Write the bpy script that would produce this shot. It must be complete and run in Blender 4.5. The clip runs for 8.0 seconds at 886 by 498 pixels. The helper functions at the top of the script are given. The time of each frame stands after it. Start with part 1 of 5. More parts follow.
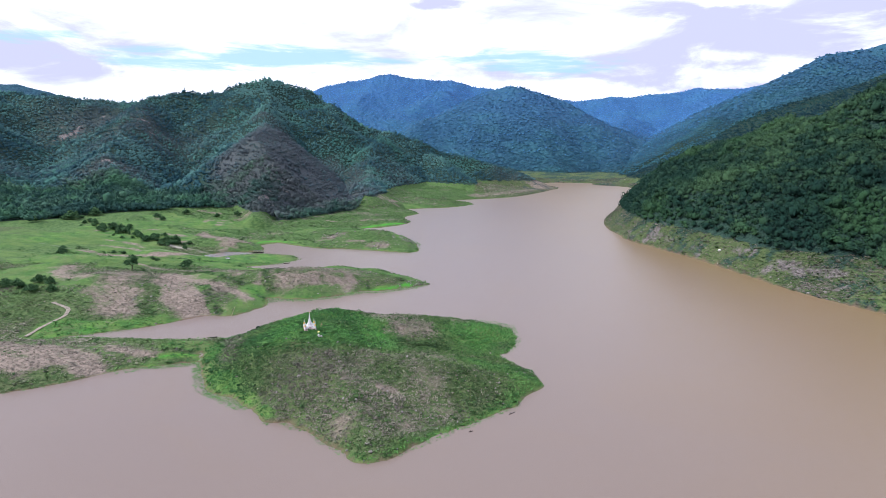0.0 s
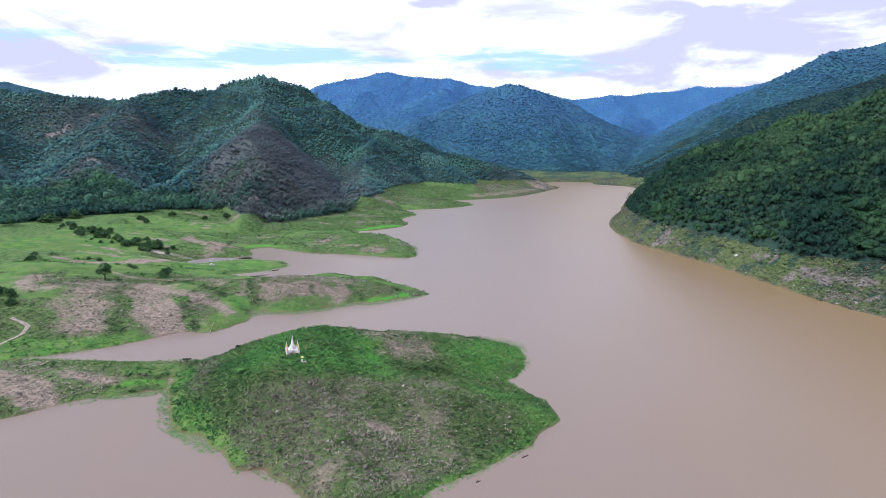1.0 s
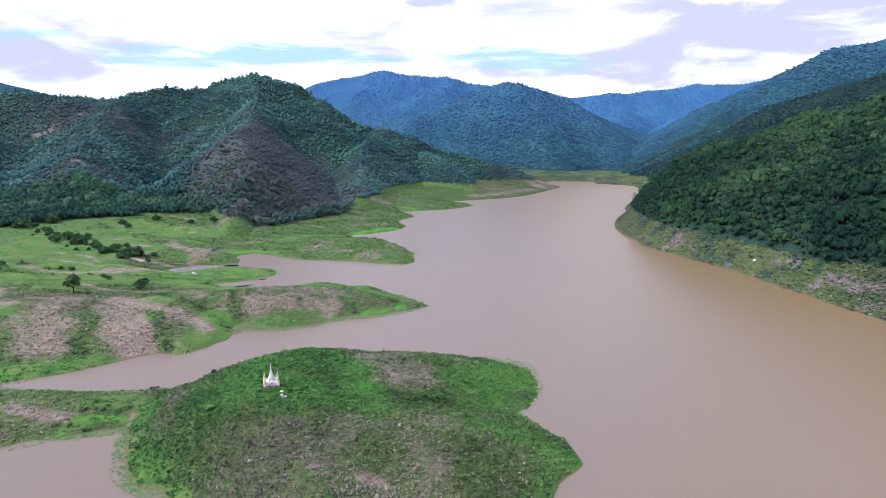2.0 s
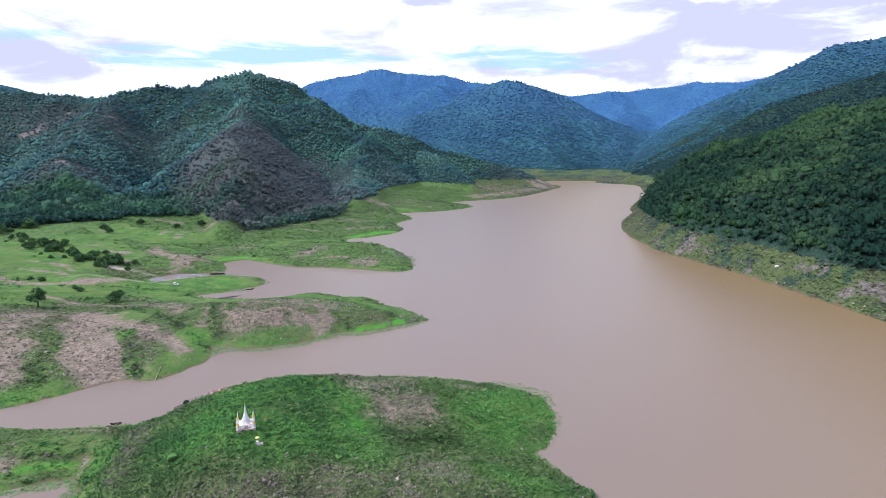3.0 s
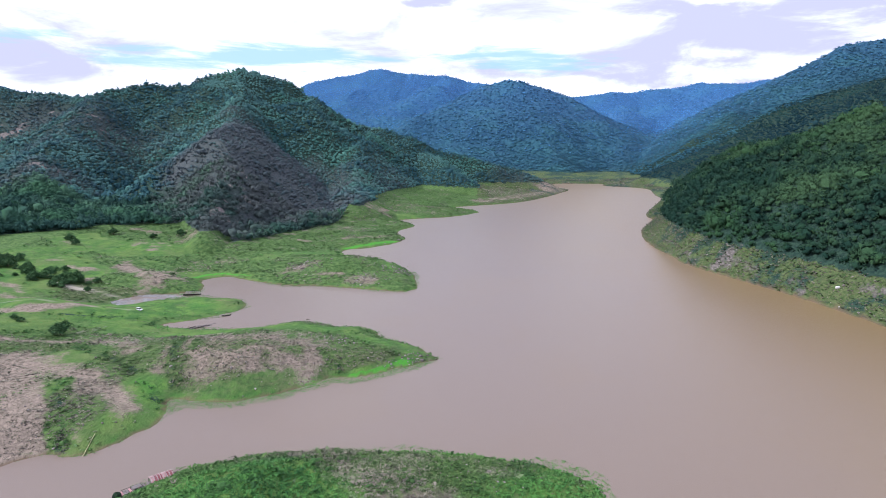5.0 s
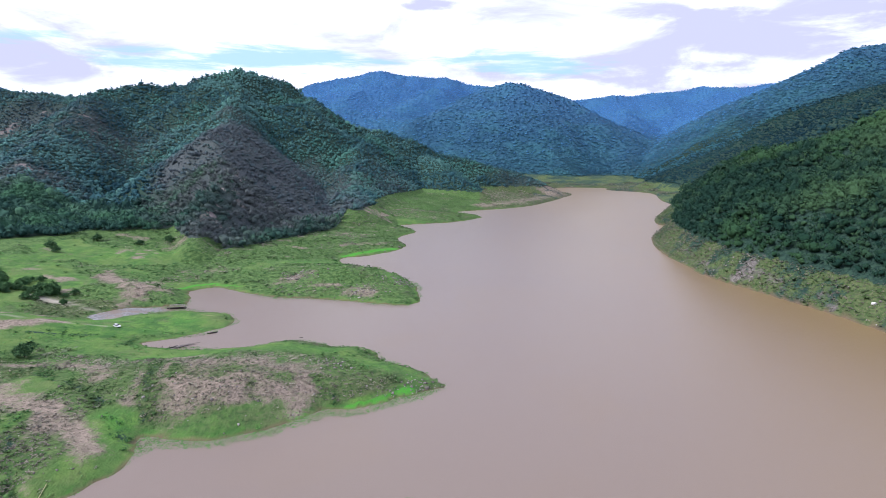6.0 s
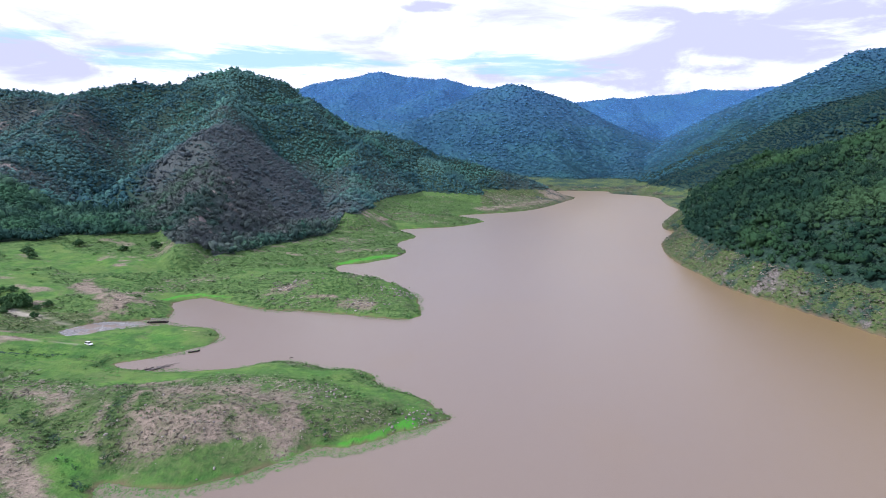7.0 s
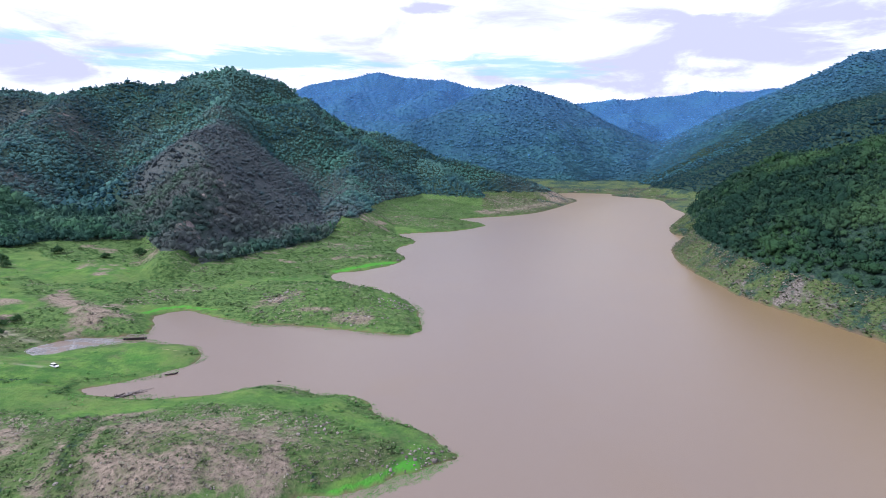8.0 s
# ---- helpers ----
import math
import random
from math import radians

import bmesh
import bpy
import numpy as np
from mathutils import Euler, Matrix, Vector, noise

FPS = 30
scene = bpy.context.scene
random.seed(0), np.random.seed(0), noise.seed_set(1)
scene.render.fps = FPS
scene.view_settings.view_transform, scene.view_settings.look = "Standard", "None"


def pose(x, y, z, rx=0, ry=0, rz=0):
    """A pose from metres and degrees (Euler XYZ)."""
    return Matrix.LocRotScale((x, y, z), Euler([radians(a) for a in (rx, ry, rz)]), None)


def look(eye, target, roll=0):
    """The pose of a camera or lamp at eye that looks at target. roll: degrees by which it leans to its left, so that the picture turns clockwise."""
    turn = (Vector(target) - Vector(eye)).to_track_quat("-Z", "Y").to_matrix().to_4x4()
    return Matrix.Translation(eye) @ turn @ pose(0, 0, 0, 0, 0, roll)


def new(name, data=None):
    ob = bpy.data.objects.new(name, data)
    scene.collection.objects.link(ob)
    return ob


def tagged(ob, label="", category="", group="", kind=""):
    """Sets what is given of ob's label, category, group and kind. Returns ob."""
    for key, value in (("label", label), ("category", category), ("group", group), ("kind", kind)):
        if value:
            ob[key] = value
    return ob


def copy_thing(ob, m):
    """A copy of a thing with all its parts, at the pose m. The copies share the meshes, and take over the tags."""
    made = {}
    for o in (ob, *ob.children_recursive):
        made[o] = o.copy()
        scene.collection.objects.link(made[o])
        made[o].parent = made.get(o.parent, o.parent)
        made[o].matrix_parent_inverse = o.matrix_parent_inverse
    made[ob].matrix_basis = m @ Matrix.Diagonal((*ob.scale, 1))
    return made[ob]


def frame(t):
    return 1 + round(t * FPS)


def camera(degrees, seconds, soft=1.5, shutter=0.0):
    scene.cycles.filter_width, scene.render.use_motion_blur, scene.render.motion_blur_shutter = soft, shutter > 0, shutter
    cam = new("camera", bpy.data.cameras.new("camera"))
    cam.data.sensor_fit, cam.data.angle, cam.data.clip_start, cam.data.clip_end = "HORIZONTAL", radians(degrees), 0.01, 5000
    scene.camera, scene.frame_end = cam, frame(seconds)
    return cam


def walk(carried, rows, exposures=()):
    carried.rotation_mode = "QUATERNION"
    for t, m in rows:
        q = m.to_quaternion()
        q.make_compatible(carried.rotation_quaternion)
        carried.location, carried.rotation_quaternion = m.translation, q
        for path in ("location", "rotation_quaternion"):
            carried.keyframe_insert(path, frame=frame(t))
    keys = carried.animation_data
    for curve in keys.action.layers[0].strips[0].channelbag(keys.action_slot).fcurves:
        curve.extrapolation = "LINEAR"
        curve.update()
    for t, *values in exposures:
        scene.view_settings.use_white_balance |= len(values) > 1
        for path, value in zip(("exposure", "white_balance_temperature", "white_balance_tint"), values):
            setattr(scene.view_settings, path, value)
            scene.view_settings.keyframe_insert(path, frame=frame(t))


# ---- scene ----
cam = camera(76.0, 8.0, soft=0.65)
PATH = [
    (0, (0.458, 0.239, 98.458), (0.455, 2.207, 98.102), 1.0),
    (0.5, (-0.238, 15.824, 98.43), (-0.238, 17.792, 98.071), 1.0),
    (1, (-0.905, 31.35, 98.396), (-0.901, 33.317, 98.036), 1.0),
    (1.5, (-1.579, 46.69, 98.356), (-1.571, 48.657, 97.994), 0.9),
    (3, (-4.184, 91.794, 98.172), (-4.165, 93.76, 97.806), 0.6),
    (3.5, (-5.407, 106.498, 98.136), (-5.385, 108.463, 97.768), 0.6),
    (4, (-6.883, 121.011, 98.138), (-6.862, 122.977, 97.77), 0.5),
    (4.5, (-8.494, 135.266, 98.159), (-8.473, 137.232, 97.793), 0.6),
    (6, (-13.731, 176.59, 98.273), (-13.706, 178.559, 97.92), 1.0),
    (6.5, (-15.218, 190.0, 98.305), (-15.19, 191.969, 97.955), 1.2),
    (7, (-16.436, 203.201, 98.347), (-16.406, 205.171, 98.0), 1.3),
    (7.5, (-17.47, 216.223, 98.387), (-17.437, 218.193, 98.043), 1.3),
    (8, (-18.478, 229.169, 98.431), (-18.443, 231.139, 98.089), 1.4),
]
walk(cam, [(t, look(eye, target, roll)) for t, eye, target, roll in PATH],
     exposures=[(0, 0.31, 5950, 10), (8, 0.31, 5950, 10)])


# ---- world and sun ----
def link(tree, a, b):
    tree.links.new(a, b)


def node(tree, kind, ins=None, **props):
    n = tree.nodes.new(kind)
    for k, v in props.items():
        if k == "operation":
            n.operation = v
        elif k == "blend_type":
            n.data_type, n.blend_type = "RGBA", v
        elif k == "data_type":
            n.data_type = v
        elif k == "attribute_name":
            n.attribute_name = v
        elif k == "clamp":
            n.use_clamp = v
        elif k == "feature":
            n.feature = v
        elif k == "interpolation":
            n.interpolation_type = v
    for k, v in (ins or {}).items():
        if hasattr(v, "is_output"):
            tree.links.new(v, n.inputs[k])
        else:
            n.inputs[k].default_value = v
    return n


def math_node(tree, op, a, b=0.0, clamp=False):
    return node(tree, "ShaderNodeMath", {0: a, 1: b}, operation=op, clamp=clamp).outputs[0]


def ramp(tree, value, lo, hi, a=0.0, b=1.0):
    return node(tree, "ShaderNodeMapRange", {0: value, 1: lo, 2: hi, 3: a, 4: b}, interpolation="SMOOTHSTEP").outputs[0]


def noise_tex(tree, vec, scale, detail=4.0, rough=0.55, distortion=0.0):
    return node(tree, "ShaderNodeTexNoise", {"Vector": vec, "Scale": scale, "Detail": detail, "Roughness": rough, "Distortion": distortion}).outputs["Fac"]


def mix(tree, fac, a, b, how="MIX"):
    n = node(tree, "ShaderNodeMix", blend_type=how)
    for i, v in ((0, fac), (6, a), (7, b)):
        if hasattr(v, "is_output"):
            tree.links.new(v, n.inputs[i])
        else:
            n.inputs[i].default_value = v if i == 0 else (*v, 1.0)
    return n.outputs[2]


SUN_AZ, SUN_EL = radians(-104), radians(46)      # azimuth from +y towards +x: a veiled sun to the west
sun_data = bpy.data.lights.new("sun", "SUN")
sun_data.energy, sun_data.angle, sun_data.color = 3.0, radians(4.0), (1.0, 0.95, 0.88)
sun = new("sun", sun_data)
sun_dir = Vector((math.sin(SUN_AZ) * math.cos(SUN_EL), math.cos(SUN_AZ) * math.cos(SUN_EL), math.sin(SUN_EL)))
sun.matrix_world = look(sun_dir * 900, (0, 0, 0))

world = bpy.data.worlds.new("world")
scene.world = world
world.use_nodes = True
wt = world.node_tree
wt.nodes.clear()
sky = wt.nodes.new("ShaderNodeTexSky")
sky.sky_type, sky.sun_disc, sky.sun_elevation, sky.sun_rotation = "NISHITA", False, SUN_EL, SUN_AZ
sky.dust_density, sky.ozone_density = 1.5, 1.5
way = node(wt, "ShaderNodeTexCoord").outputs["Generated"]
sep = node(wt, "ShaderNodeSeparateXYZ", {0: way})
up = math_node(wt, "ADD", math_node(wt, "MAXIMUM", sep.outputs[2], 0.0), 0.10)
flat = node(wt, "ShaderNodeCombineXYZ", {0: math_node(wt, "DIVIDE", sep.outputs[0], up), 1: math_node(wt, "DIVIDE", sep.outputs[1], up), 2: 3.7}).outputs[0]
shade = noise_tex(wt, flat, 0.55, 7.0, 0.58, 0.4)
puffs = noise_tex(wt, node(wt, "ShaderNodeVectorMath", {0: way, 1: (5.0, 5.0, 16.0)}, operation="MULTIPLY").outputs[0], 1.0, 7.0, 0.6, 0.6)
streaks = noise_tex(wt, node(wt, "ShaderNodeVectorMath", {0: way, 1: (7.0, 7.0, 60.0)}, operation="MULTIPLY").outputs[0], 1.0, 6.0, 0.62, 0.3)
cover = noise_tex(wt, flat, 0.30, 6.0, 0.6, 0.4)


def sky_gap(x, z, wide, tall):
    """A soft-edged opening in the cloud, in the direction (x, 1, z), ragged by the puffs."""
    u = math_node(wt, "DIVIDE", math_node(wt, "SUBTRACT", math_node(wt, "DIVIDE", sep.outputs[0], sep.outputs[1]), x), wide)
    v = math_node(wt, "DIVIDE", math_node(wt, "SUBTRACT", math_node(wt, "DIVIDE", sep.outputs[2], sep.outputs[1]), z), tall)
    r = math_node(wt, "ADD", math_node(wt, "MULTIPLY", u, u), math_node(wt, "MULTIPLY", v, v))
    r = math_node(wt, "ADD", r, math_node(wt, "MULTIPLY", math_node(wt, "SUBTRACT", streaks, 0.5), 6.5))
    ahead = math_node(wt, "GREATER_THAN", sep.outputs[1], 0.1)
    return math_node(wt, "MULTIPLY", ramp(wt, r, 0.0, 1.6, 0.9, 0.0), ahead)


def cloud_bank(x, z, wide, tall, weight):
    """How strongly a bank of grey cloud gathers round the direction (x, 1, z)."""
    ahead = math_node(wt, "MAXIMUM", sep.outputs[1], 0.15)
    u = math_node(wt, "DIVIDE", math_node(wt, "SUBTRACT", math_node(wt, "DIVIDE", sep.outputs[0], ahead), x), wide)
    v = math_node(wt, "DIVIDE", math_node(wt, "SUBTRACT", math_node(wt, "DIVIDE", sep.outputs[2], ahead), z), tall)
    r = math_node(wt, "ADD", math_node(wt, "MULTIPLY", u, u), math_node(wt, "MULTIPLY", v, v))
    return ramp(wt, r, 0.0, 1.0, weight, 0.0)


billow = math_node(wt, "ADD", math_node(wt, "MULTIPLY", puffs, 2.6), -0.35)
banks = cloud_bank(0.62, 0.215, 0.36, 0.085, 0.26)
# The first is an unseen bank overhead, added to tint the water's reflection lavender.
for bank in ((0.0, 0.56, 1.4, 0.30, 0.17), (0.42, 0.155, 0.24, 0.05, 0.17), (-0.72, 0.140, 0.30, 0.055, 0.17), (0.40, 0.118, 0.34, 0.028, 0.15), (-0.66, 0.200, 0.26, 0.035, 0.10), (-0.01, 0.232, 0.07, 0.012, 0.22)):
    banks = math_node(wt, "MAXIMUM", banks, cloud_bank(*bank))
# Sky behind, out of view, is greyed to lower the ambient light.
ahead_view = ramp(wt, sep.outputs[1], 0.0, 0.45, -0.10, 0.075)
tuft = math_node(wt, "MULTIPLY", math_node(wt, "SUBTRACT", puffs, 0.5), 0.9)
grey = math_node(wt, "SUBTRACT", math_node(wt, "ADD", math_node(wt, "ADD", shade, math_node(wt, "MULTIPLY", banks, billow)), tuft), ahead_view)
cloud = mix(wt, ramp(wt, grey, 0.36, 0.66), (1.00, 1.01, 1.13), (0.56, 0.55, 0.76))
blue = mix(wt, 1.0, sky.outputs[0], (0.10, 0.10, 0.10), "MULTIPLY")
gaps = math_node(wt, "MAXIMUM", sky_gap(-0.34, 0.141, 0.24, 0.021), sky_gap(0.15, 0.141, 0.13, 0.021))
gaps = math_node(wt, "MAXIMUM", gaps, sky_gap(-0.70, 0.172, 0.08, 0.010))
gaps = math_node(wt, "MAXIMUM", gaps, ramp(wt, cover, 0.30, 0.37, 0.9, 0.0))
air = mix(wt, gaps, cloud, mix(wt, 0.75, blue, (0.44, 0.68, 0.88)))
back = node(wt, "ShaderNodeBackground", {"Color": air, "Strength": 1.07})
link(wt, back.outputs[0], node(wt, "ShaderNodeOutputWorld").inputs[0])


# ---- materials ----
def material(name, rough=0.8, spec=0.3):
    m = bpy.data.materials.new(name)
    m.use_nodes = True
    t = m.node_tree
    b = t.nodes["Principled BSDF"]
    b.inputs["Roughness"].default_value = rough
    b.inputs["Specular IOR Level"].default_value = spec
    pos = node(t, "ShaderNodeNewGeometry").outputs["Position"]
    return m, t, b, pos


def bump(t, b, height, strength, distance, normal=None):
    n = node(t, "ShaderNodeBump", {"Height": height, "Strength": strength, "Distance": distance})
    if normal is not None:
        link(t, normal, n.inputs["Normal"])
    link(t, n.outputs[0], b.inputs["Normal"])


def attr(t, name):
    return node(t, "ShaderNodeAttribute", attribute_name=name).outputs["Fac"]


def ground_material():
    m, t, b, pos = material("shore_ground", 0.9, 0.15)
    big, mid, fine = noise_tex(t, pos, 0.02, 5), noise_tex(t, pos, 0.11, 5, 0.6), noise_tex(t, pos, 0.9, 5, 0.65)
    clump = noise_tex(t, pos, 0.42, 4, 0.6, 0.4)
    lush, bare, wood, wet = attr(t, "lush"), attr(t, "bare"), attr(t, "wood"), attr(t, "wet")
    scrub = mix(t, ramp(t, clump, 0.35, 0.65), (0.048, 0.084, 0.028), (0.110, 0.142, 0.058))
    scrub = mix(t, ramp(t, fine, 0.54, 0.72), scrub, (0.20, 0.175, 0.105))
    scrub = mix(t, math_node(t, "MULTIPLY", ramp(t, math_node(t, "ADD", big, math_node(t, "MULTIPLY", attr(t, "green"), 0.35)), 0.45, 0.72), 0.85), scrub, mix(t, ramp(t, clump, 0.35, 0.65), (0.050, 0.110, 0.030), (0.118, 0.200, 0.058)))
    grass = mix(t, ramp(t, mid, 0.35, 0.65), (0.062, 0.158, 0.034), (0.126, 0.232, 0.050))
    grass = mix(t, ramp(t, fine, 0.45, 0.75, 0.0, 0.8), grass, (0.055, 0.135, 0.030))
    grass = mix(t, ramp(t, noise_tex(t, pos, 0.17, 4, 0.65, 0.6), 0.50, 0.64, 0.0, 0.7), grass, (0.046, 0.112, 0.030))
    grass = mix(t, ramp(t, noise_tex(t, pos, 0.055, 5, 0.65, 0.5), 0.50, 0.68, 0.0, 0.75), grass, mix(t, clump, (0.070, 0.112, 0.040), (0.190, 0.196, 0.098)))
    grass = mix(t, ramp(t, big, 0.42, 0.62, 0.0, 0.85), grass, mix(t, ramp(t, mid, 0.38, 0.62), (0.088, 0.160, 0.042), (0.128, 0.196, 0.054)))
    soil = mix(t, ramp(t, clump, 0.3, 0.7), (0.330, 0.262, 0.208), (0.205, 0.166, 0.130))
    soil = mix(t, ramp(t, fine, 0.50, 0.66), soil, (0.118, 0.104, 0.074))
    edge = math_node(t, "ADD", math_node(t, "MULTIPLY", math_node(t, "SUBTRACT", mid, 0.5), 1.1), math_node(t, "MULTIPLY", math_node(t, "SUBTRACT", fine, 0.5), 0.7))
    col = mix(t, ramp(t, math_node(t, "ADD", lush, edge), 0.22, 0.78), scrub, grass)
    col = mix(t, ramp(t, lush, 0.98, 1.2, 0.0, 0.85), col, mix(t, fine, (0.050, 0.230, 0.025), (0.110, 0.400, 0.045)))
    col = mix(t, ramp(t, math_node(t, "ADD", bare, edge), 0.36, 0.70), col, soil)
    leafy = mix(t, ramp(t, clump, 0.35, 0.65), (0.018, 0.042, 0.034), (0.040, 0.078, 0.054))
    leafy = mix(t, attr(t, "parched"), leafy, mix(t, ramp(t, fine, 0.4, 0.6), (0.046, 0.064, 0.066), (0.104, 0.112, 0.112)))
    col = mix(t, ramp(t, math_node(t, "ADD", wood, edge), 0.4, 0.6), col, leafy)
    col = mix(t, wet, col, (0.16, 0.115, 0.075))
    # Haze painted into the far canopy: its colour turns bluer with distance.
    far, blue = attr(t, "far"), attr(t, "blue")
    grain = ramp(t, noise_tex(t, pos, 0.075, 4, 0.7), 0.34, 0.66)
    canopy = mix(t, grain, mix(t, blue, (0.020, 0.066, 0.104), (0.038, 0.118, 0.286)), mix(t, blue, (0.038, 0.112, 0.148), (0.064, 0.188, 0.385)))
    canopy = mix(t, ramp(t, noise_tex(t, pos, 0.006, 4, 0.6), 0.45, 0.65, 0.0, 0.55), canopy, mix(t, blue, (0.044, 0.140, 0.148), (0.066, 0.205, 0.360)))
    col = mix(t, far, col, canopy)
    stone = attr(t, "stone")
    rock = mix(t, ramp(t, fine, 0.4, 0.6), (0.265, 0.232, 0.212), (0.112, 0.100, 0.094))
    col = mix(t, ramp(t, math_node(t, "ADD", stone, edge), 0.4, 0.6), col, rock)
    col = mix(t, attr(t, "track"), col, mix(t, fine, (0.36, 0.30, 0.24), (0.55, 0.50, 0.44)))
    link(t, col, b.inputs["Base Color"])
    bump(t, b, math_node(t, "ADD", math_node(t, "ADD", fine, clump), math_node(t, "ADD", math_node(t, "MULTIPLY", mid, 2.2), math_node(t, "MULTIPLY", math_node(t, "MULTIPLY", far, grain), 7.0))), 0.9, 0.5)
    return m


def forest_material(name, dark, light, third, dead_or_haze=(0.075, 0.060, 0.052), grain=1.3, fleck=0.45, form=0.5):
    """Leaves whose shading leans towards the lie of the slope beneath them, as a closed canopy does."""
    m, t, b, pos = material(name, 0.9, 0.08)
    tone, dry = attr(t, "tone"), attr(t, "dry")
    leaf = noise_tex(t, pos, grain, 4, 0.7)
    patch = noise_tex(t, pos, 0.012, 4, 0.6)
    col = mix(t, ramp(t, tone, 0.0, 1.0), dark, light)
    col = mix(t, ramp(t, patch, 0.50, 0.66, 0.0, 0.6), col, third)
    col = mix(t, dry, col, dead_or_haze)
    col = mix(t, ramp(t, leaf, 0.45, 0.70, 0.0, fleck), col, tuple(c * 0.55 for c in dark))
    link(t, col, b.inputs["Base Color"])
    own = node(t, "ShaderNodeNewGeometry").outputs["Normal"]
    own = node(t, "ShaderNodeVectorMath", {0: own, "Scale": 1 - form}, operation="SCALE").outputs[0]
    lie = node(t, "ShaderNodeAttribute", attribute_name="lie").outputs["Vector"]
    lie = node(t, "ShaderNodeVectorMath", {0: lie, "Scale": form}, operation="SCALE").outputs[0]
    both = node(t, "ShaderNodeVectorMath", {0: own, 1: lie}, operation="ADD").outputs[0]
    bump(t, b, leaf, 0.8, 0.6, node(t, "ShaderNodeVectorMath", {0: both}, operation="NORMALIZE").outputs[0])
    return m


def tuft_material():
    m, t, b, pos = material("bank_plants", 0.8, 0.15)
    tone, dry, lush = attr(t, "tone"), attr(t, "dry"), attr(t, "lush")
    leaf = mix(t, tone, (0.050, 0.100, 0.032), (0.138, 0.222, 0.068))
    leaf = mix(t, lush, leaf, mix(t, tone, (0.034, 0.118, 0.032), (0.110, 0.290, 0.064)))
    leaf = mix(t, dry, leaf, mix(t, tone, (0.150, 0.132, 0.108), (0.335, 0.295, 0.232)))
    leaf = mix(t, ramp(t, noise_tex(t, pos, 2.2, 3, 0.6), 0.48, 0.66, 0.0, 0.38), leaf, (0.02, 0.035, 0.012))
    link(t, leaf, b.inputs["Base Color"])
    own = node(t, "ShaderNodeNewGeometry").outputs["Normal"]
    both = node(t, "ShaderNodeVectorMath", {0: own, 1: (0.0, 0.0, 1.3)}, operation="ADD").outputs[0]
    link(t, node(t, "ShaderNodeVectorMath", {0: both}, operation="NORMALIZE").outputs[0], b.inputs["Normal"])
    return m


def water_material():
    m, t, b, pos = material("muddy_water", 0.30, 1.0)
    b.inputs["IOR"].default_value = 1.33
    silt = noise_tex(t, pos, 0.004, 4, 0.5, 0.6)
    drift = noise_tex(t, pos, 0.015, 3, 0.5, 0.8)
    east = ramp(t, math_node(t, "ADD", node(t, "ShaderNodeSeparateXYZ", {0: pos}).outputs[0], math_node(t, "MULTIPLY", silt, 120.0)), 60.0, 330.0)
    col = mix(t, silt, (0.190, 0.141, 0.108), (0.218, 0.166, 0.132))
    col = mix(t, ramp(t, drift, 0.5, 0.68, 0.0, 0.35), col, (0.208, 0.150, 0.104))
    col = mix(t, math_node(t, "MULTIPLY", east, 0.9), col, (0.240, 0.160, 0.074))
    link(t, col, b.inputs["Base Color"])
    ripples = math_node(t, "ADD", noise_tex(t, pos, 2.4, 2, 0.5), math_node(t, "MULTIPLY", noise_tex(t, pos, 0.05, 2), 0.6))
    bump(t, b, ripples, 0.5, 0.12)
    return m


MAT_GROUND, MAT_WATER = ground_material(), water_material()
MAT_TUFT = tuft_material()
# Western leaves are paler and bluer than the foot's, haze put into the colour.
MAT_LEAF_WEST_HAZED = forest_material("forest_leaves_west_hazed", (0.036, 0.100, 0.116), (0.122, 0.262, 0.228), (0.100, 0.260, 0.186), (0.104, 0.126, 0.134), form=0.6)
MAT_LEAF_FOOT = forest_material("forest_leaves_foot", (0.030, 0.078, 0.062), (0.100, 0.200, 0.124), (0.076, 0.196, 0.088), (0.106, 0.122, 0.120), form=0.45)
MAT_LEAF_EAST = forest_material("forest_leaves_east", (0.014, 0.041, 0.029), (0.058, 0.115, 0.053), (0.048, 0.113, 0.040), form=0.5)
# Bay leaves tinted blue for haze, to set them behind the nearer hill.
MAT_LEAF_BAY_HAZED = forest_material("forest_leaves_bay_hazed", (0.014, 0.044, 0.056), (0.034, 0.084, 0.088), (0.037, 0.098, 0.078), form=0.75)
# Far leaves carry haze as blue base colour; the last tint is the farthest.
MAT_LEAF_FAR_HAZED = forest_material("forest_leaves_far_hazed", (0.036, 0.112, 0.164), (0.056, 0.156, 0.208), (0.060, 0.176, 0.198), (0.104, 0.295, 0.620), 0.35, fleck=0.10, form=0.88)


# ---- the lay of the land ----
# Shoreline of the lake at water level, walked with the water on one side: west bank, islet, inlets, north bank, far bay, east bank.
SHORE_SOUTH = [(-400, -900), (-370, -200), (-340, 40), (-262, 160), (-215, 190), (-173, 208), (-157, 218), (-142, 231), (-133, 237), (-122, 241), (-111, 245)]
SHORE_ISLET = [(-114, 256), (-106, 240), (-99, 223), (-93, 215), (-84, 209), (-72, 200), (-62, 190), (-54, 188), (-42, 179), (-33, 171), (-25, 164), (-16, 166),
               (-7, 176), (4, 186), (17, 195), (27, 204), (34, 214), (42, 223), (42, 234), (38, 242), (32, 253), (27, 260), (35, 267), (39, 280), (39, 301),
               (27, 310), (0, 316), (-30, 318), (-62, 316), (-87, 305), (-99, 291)]
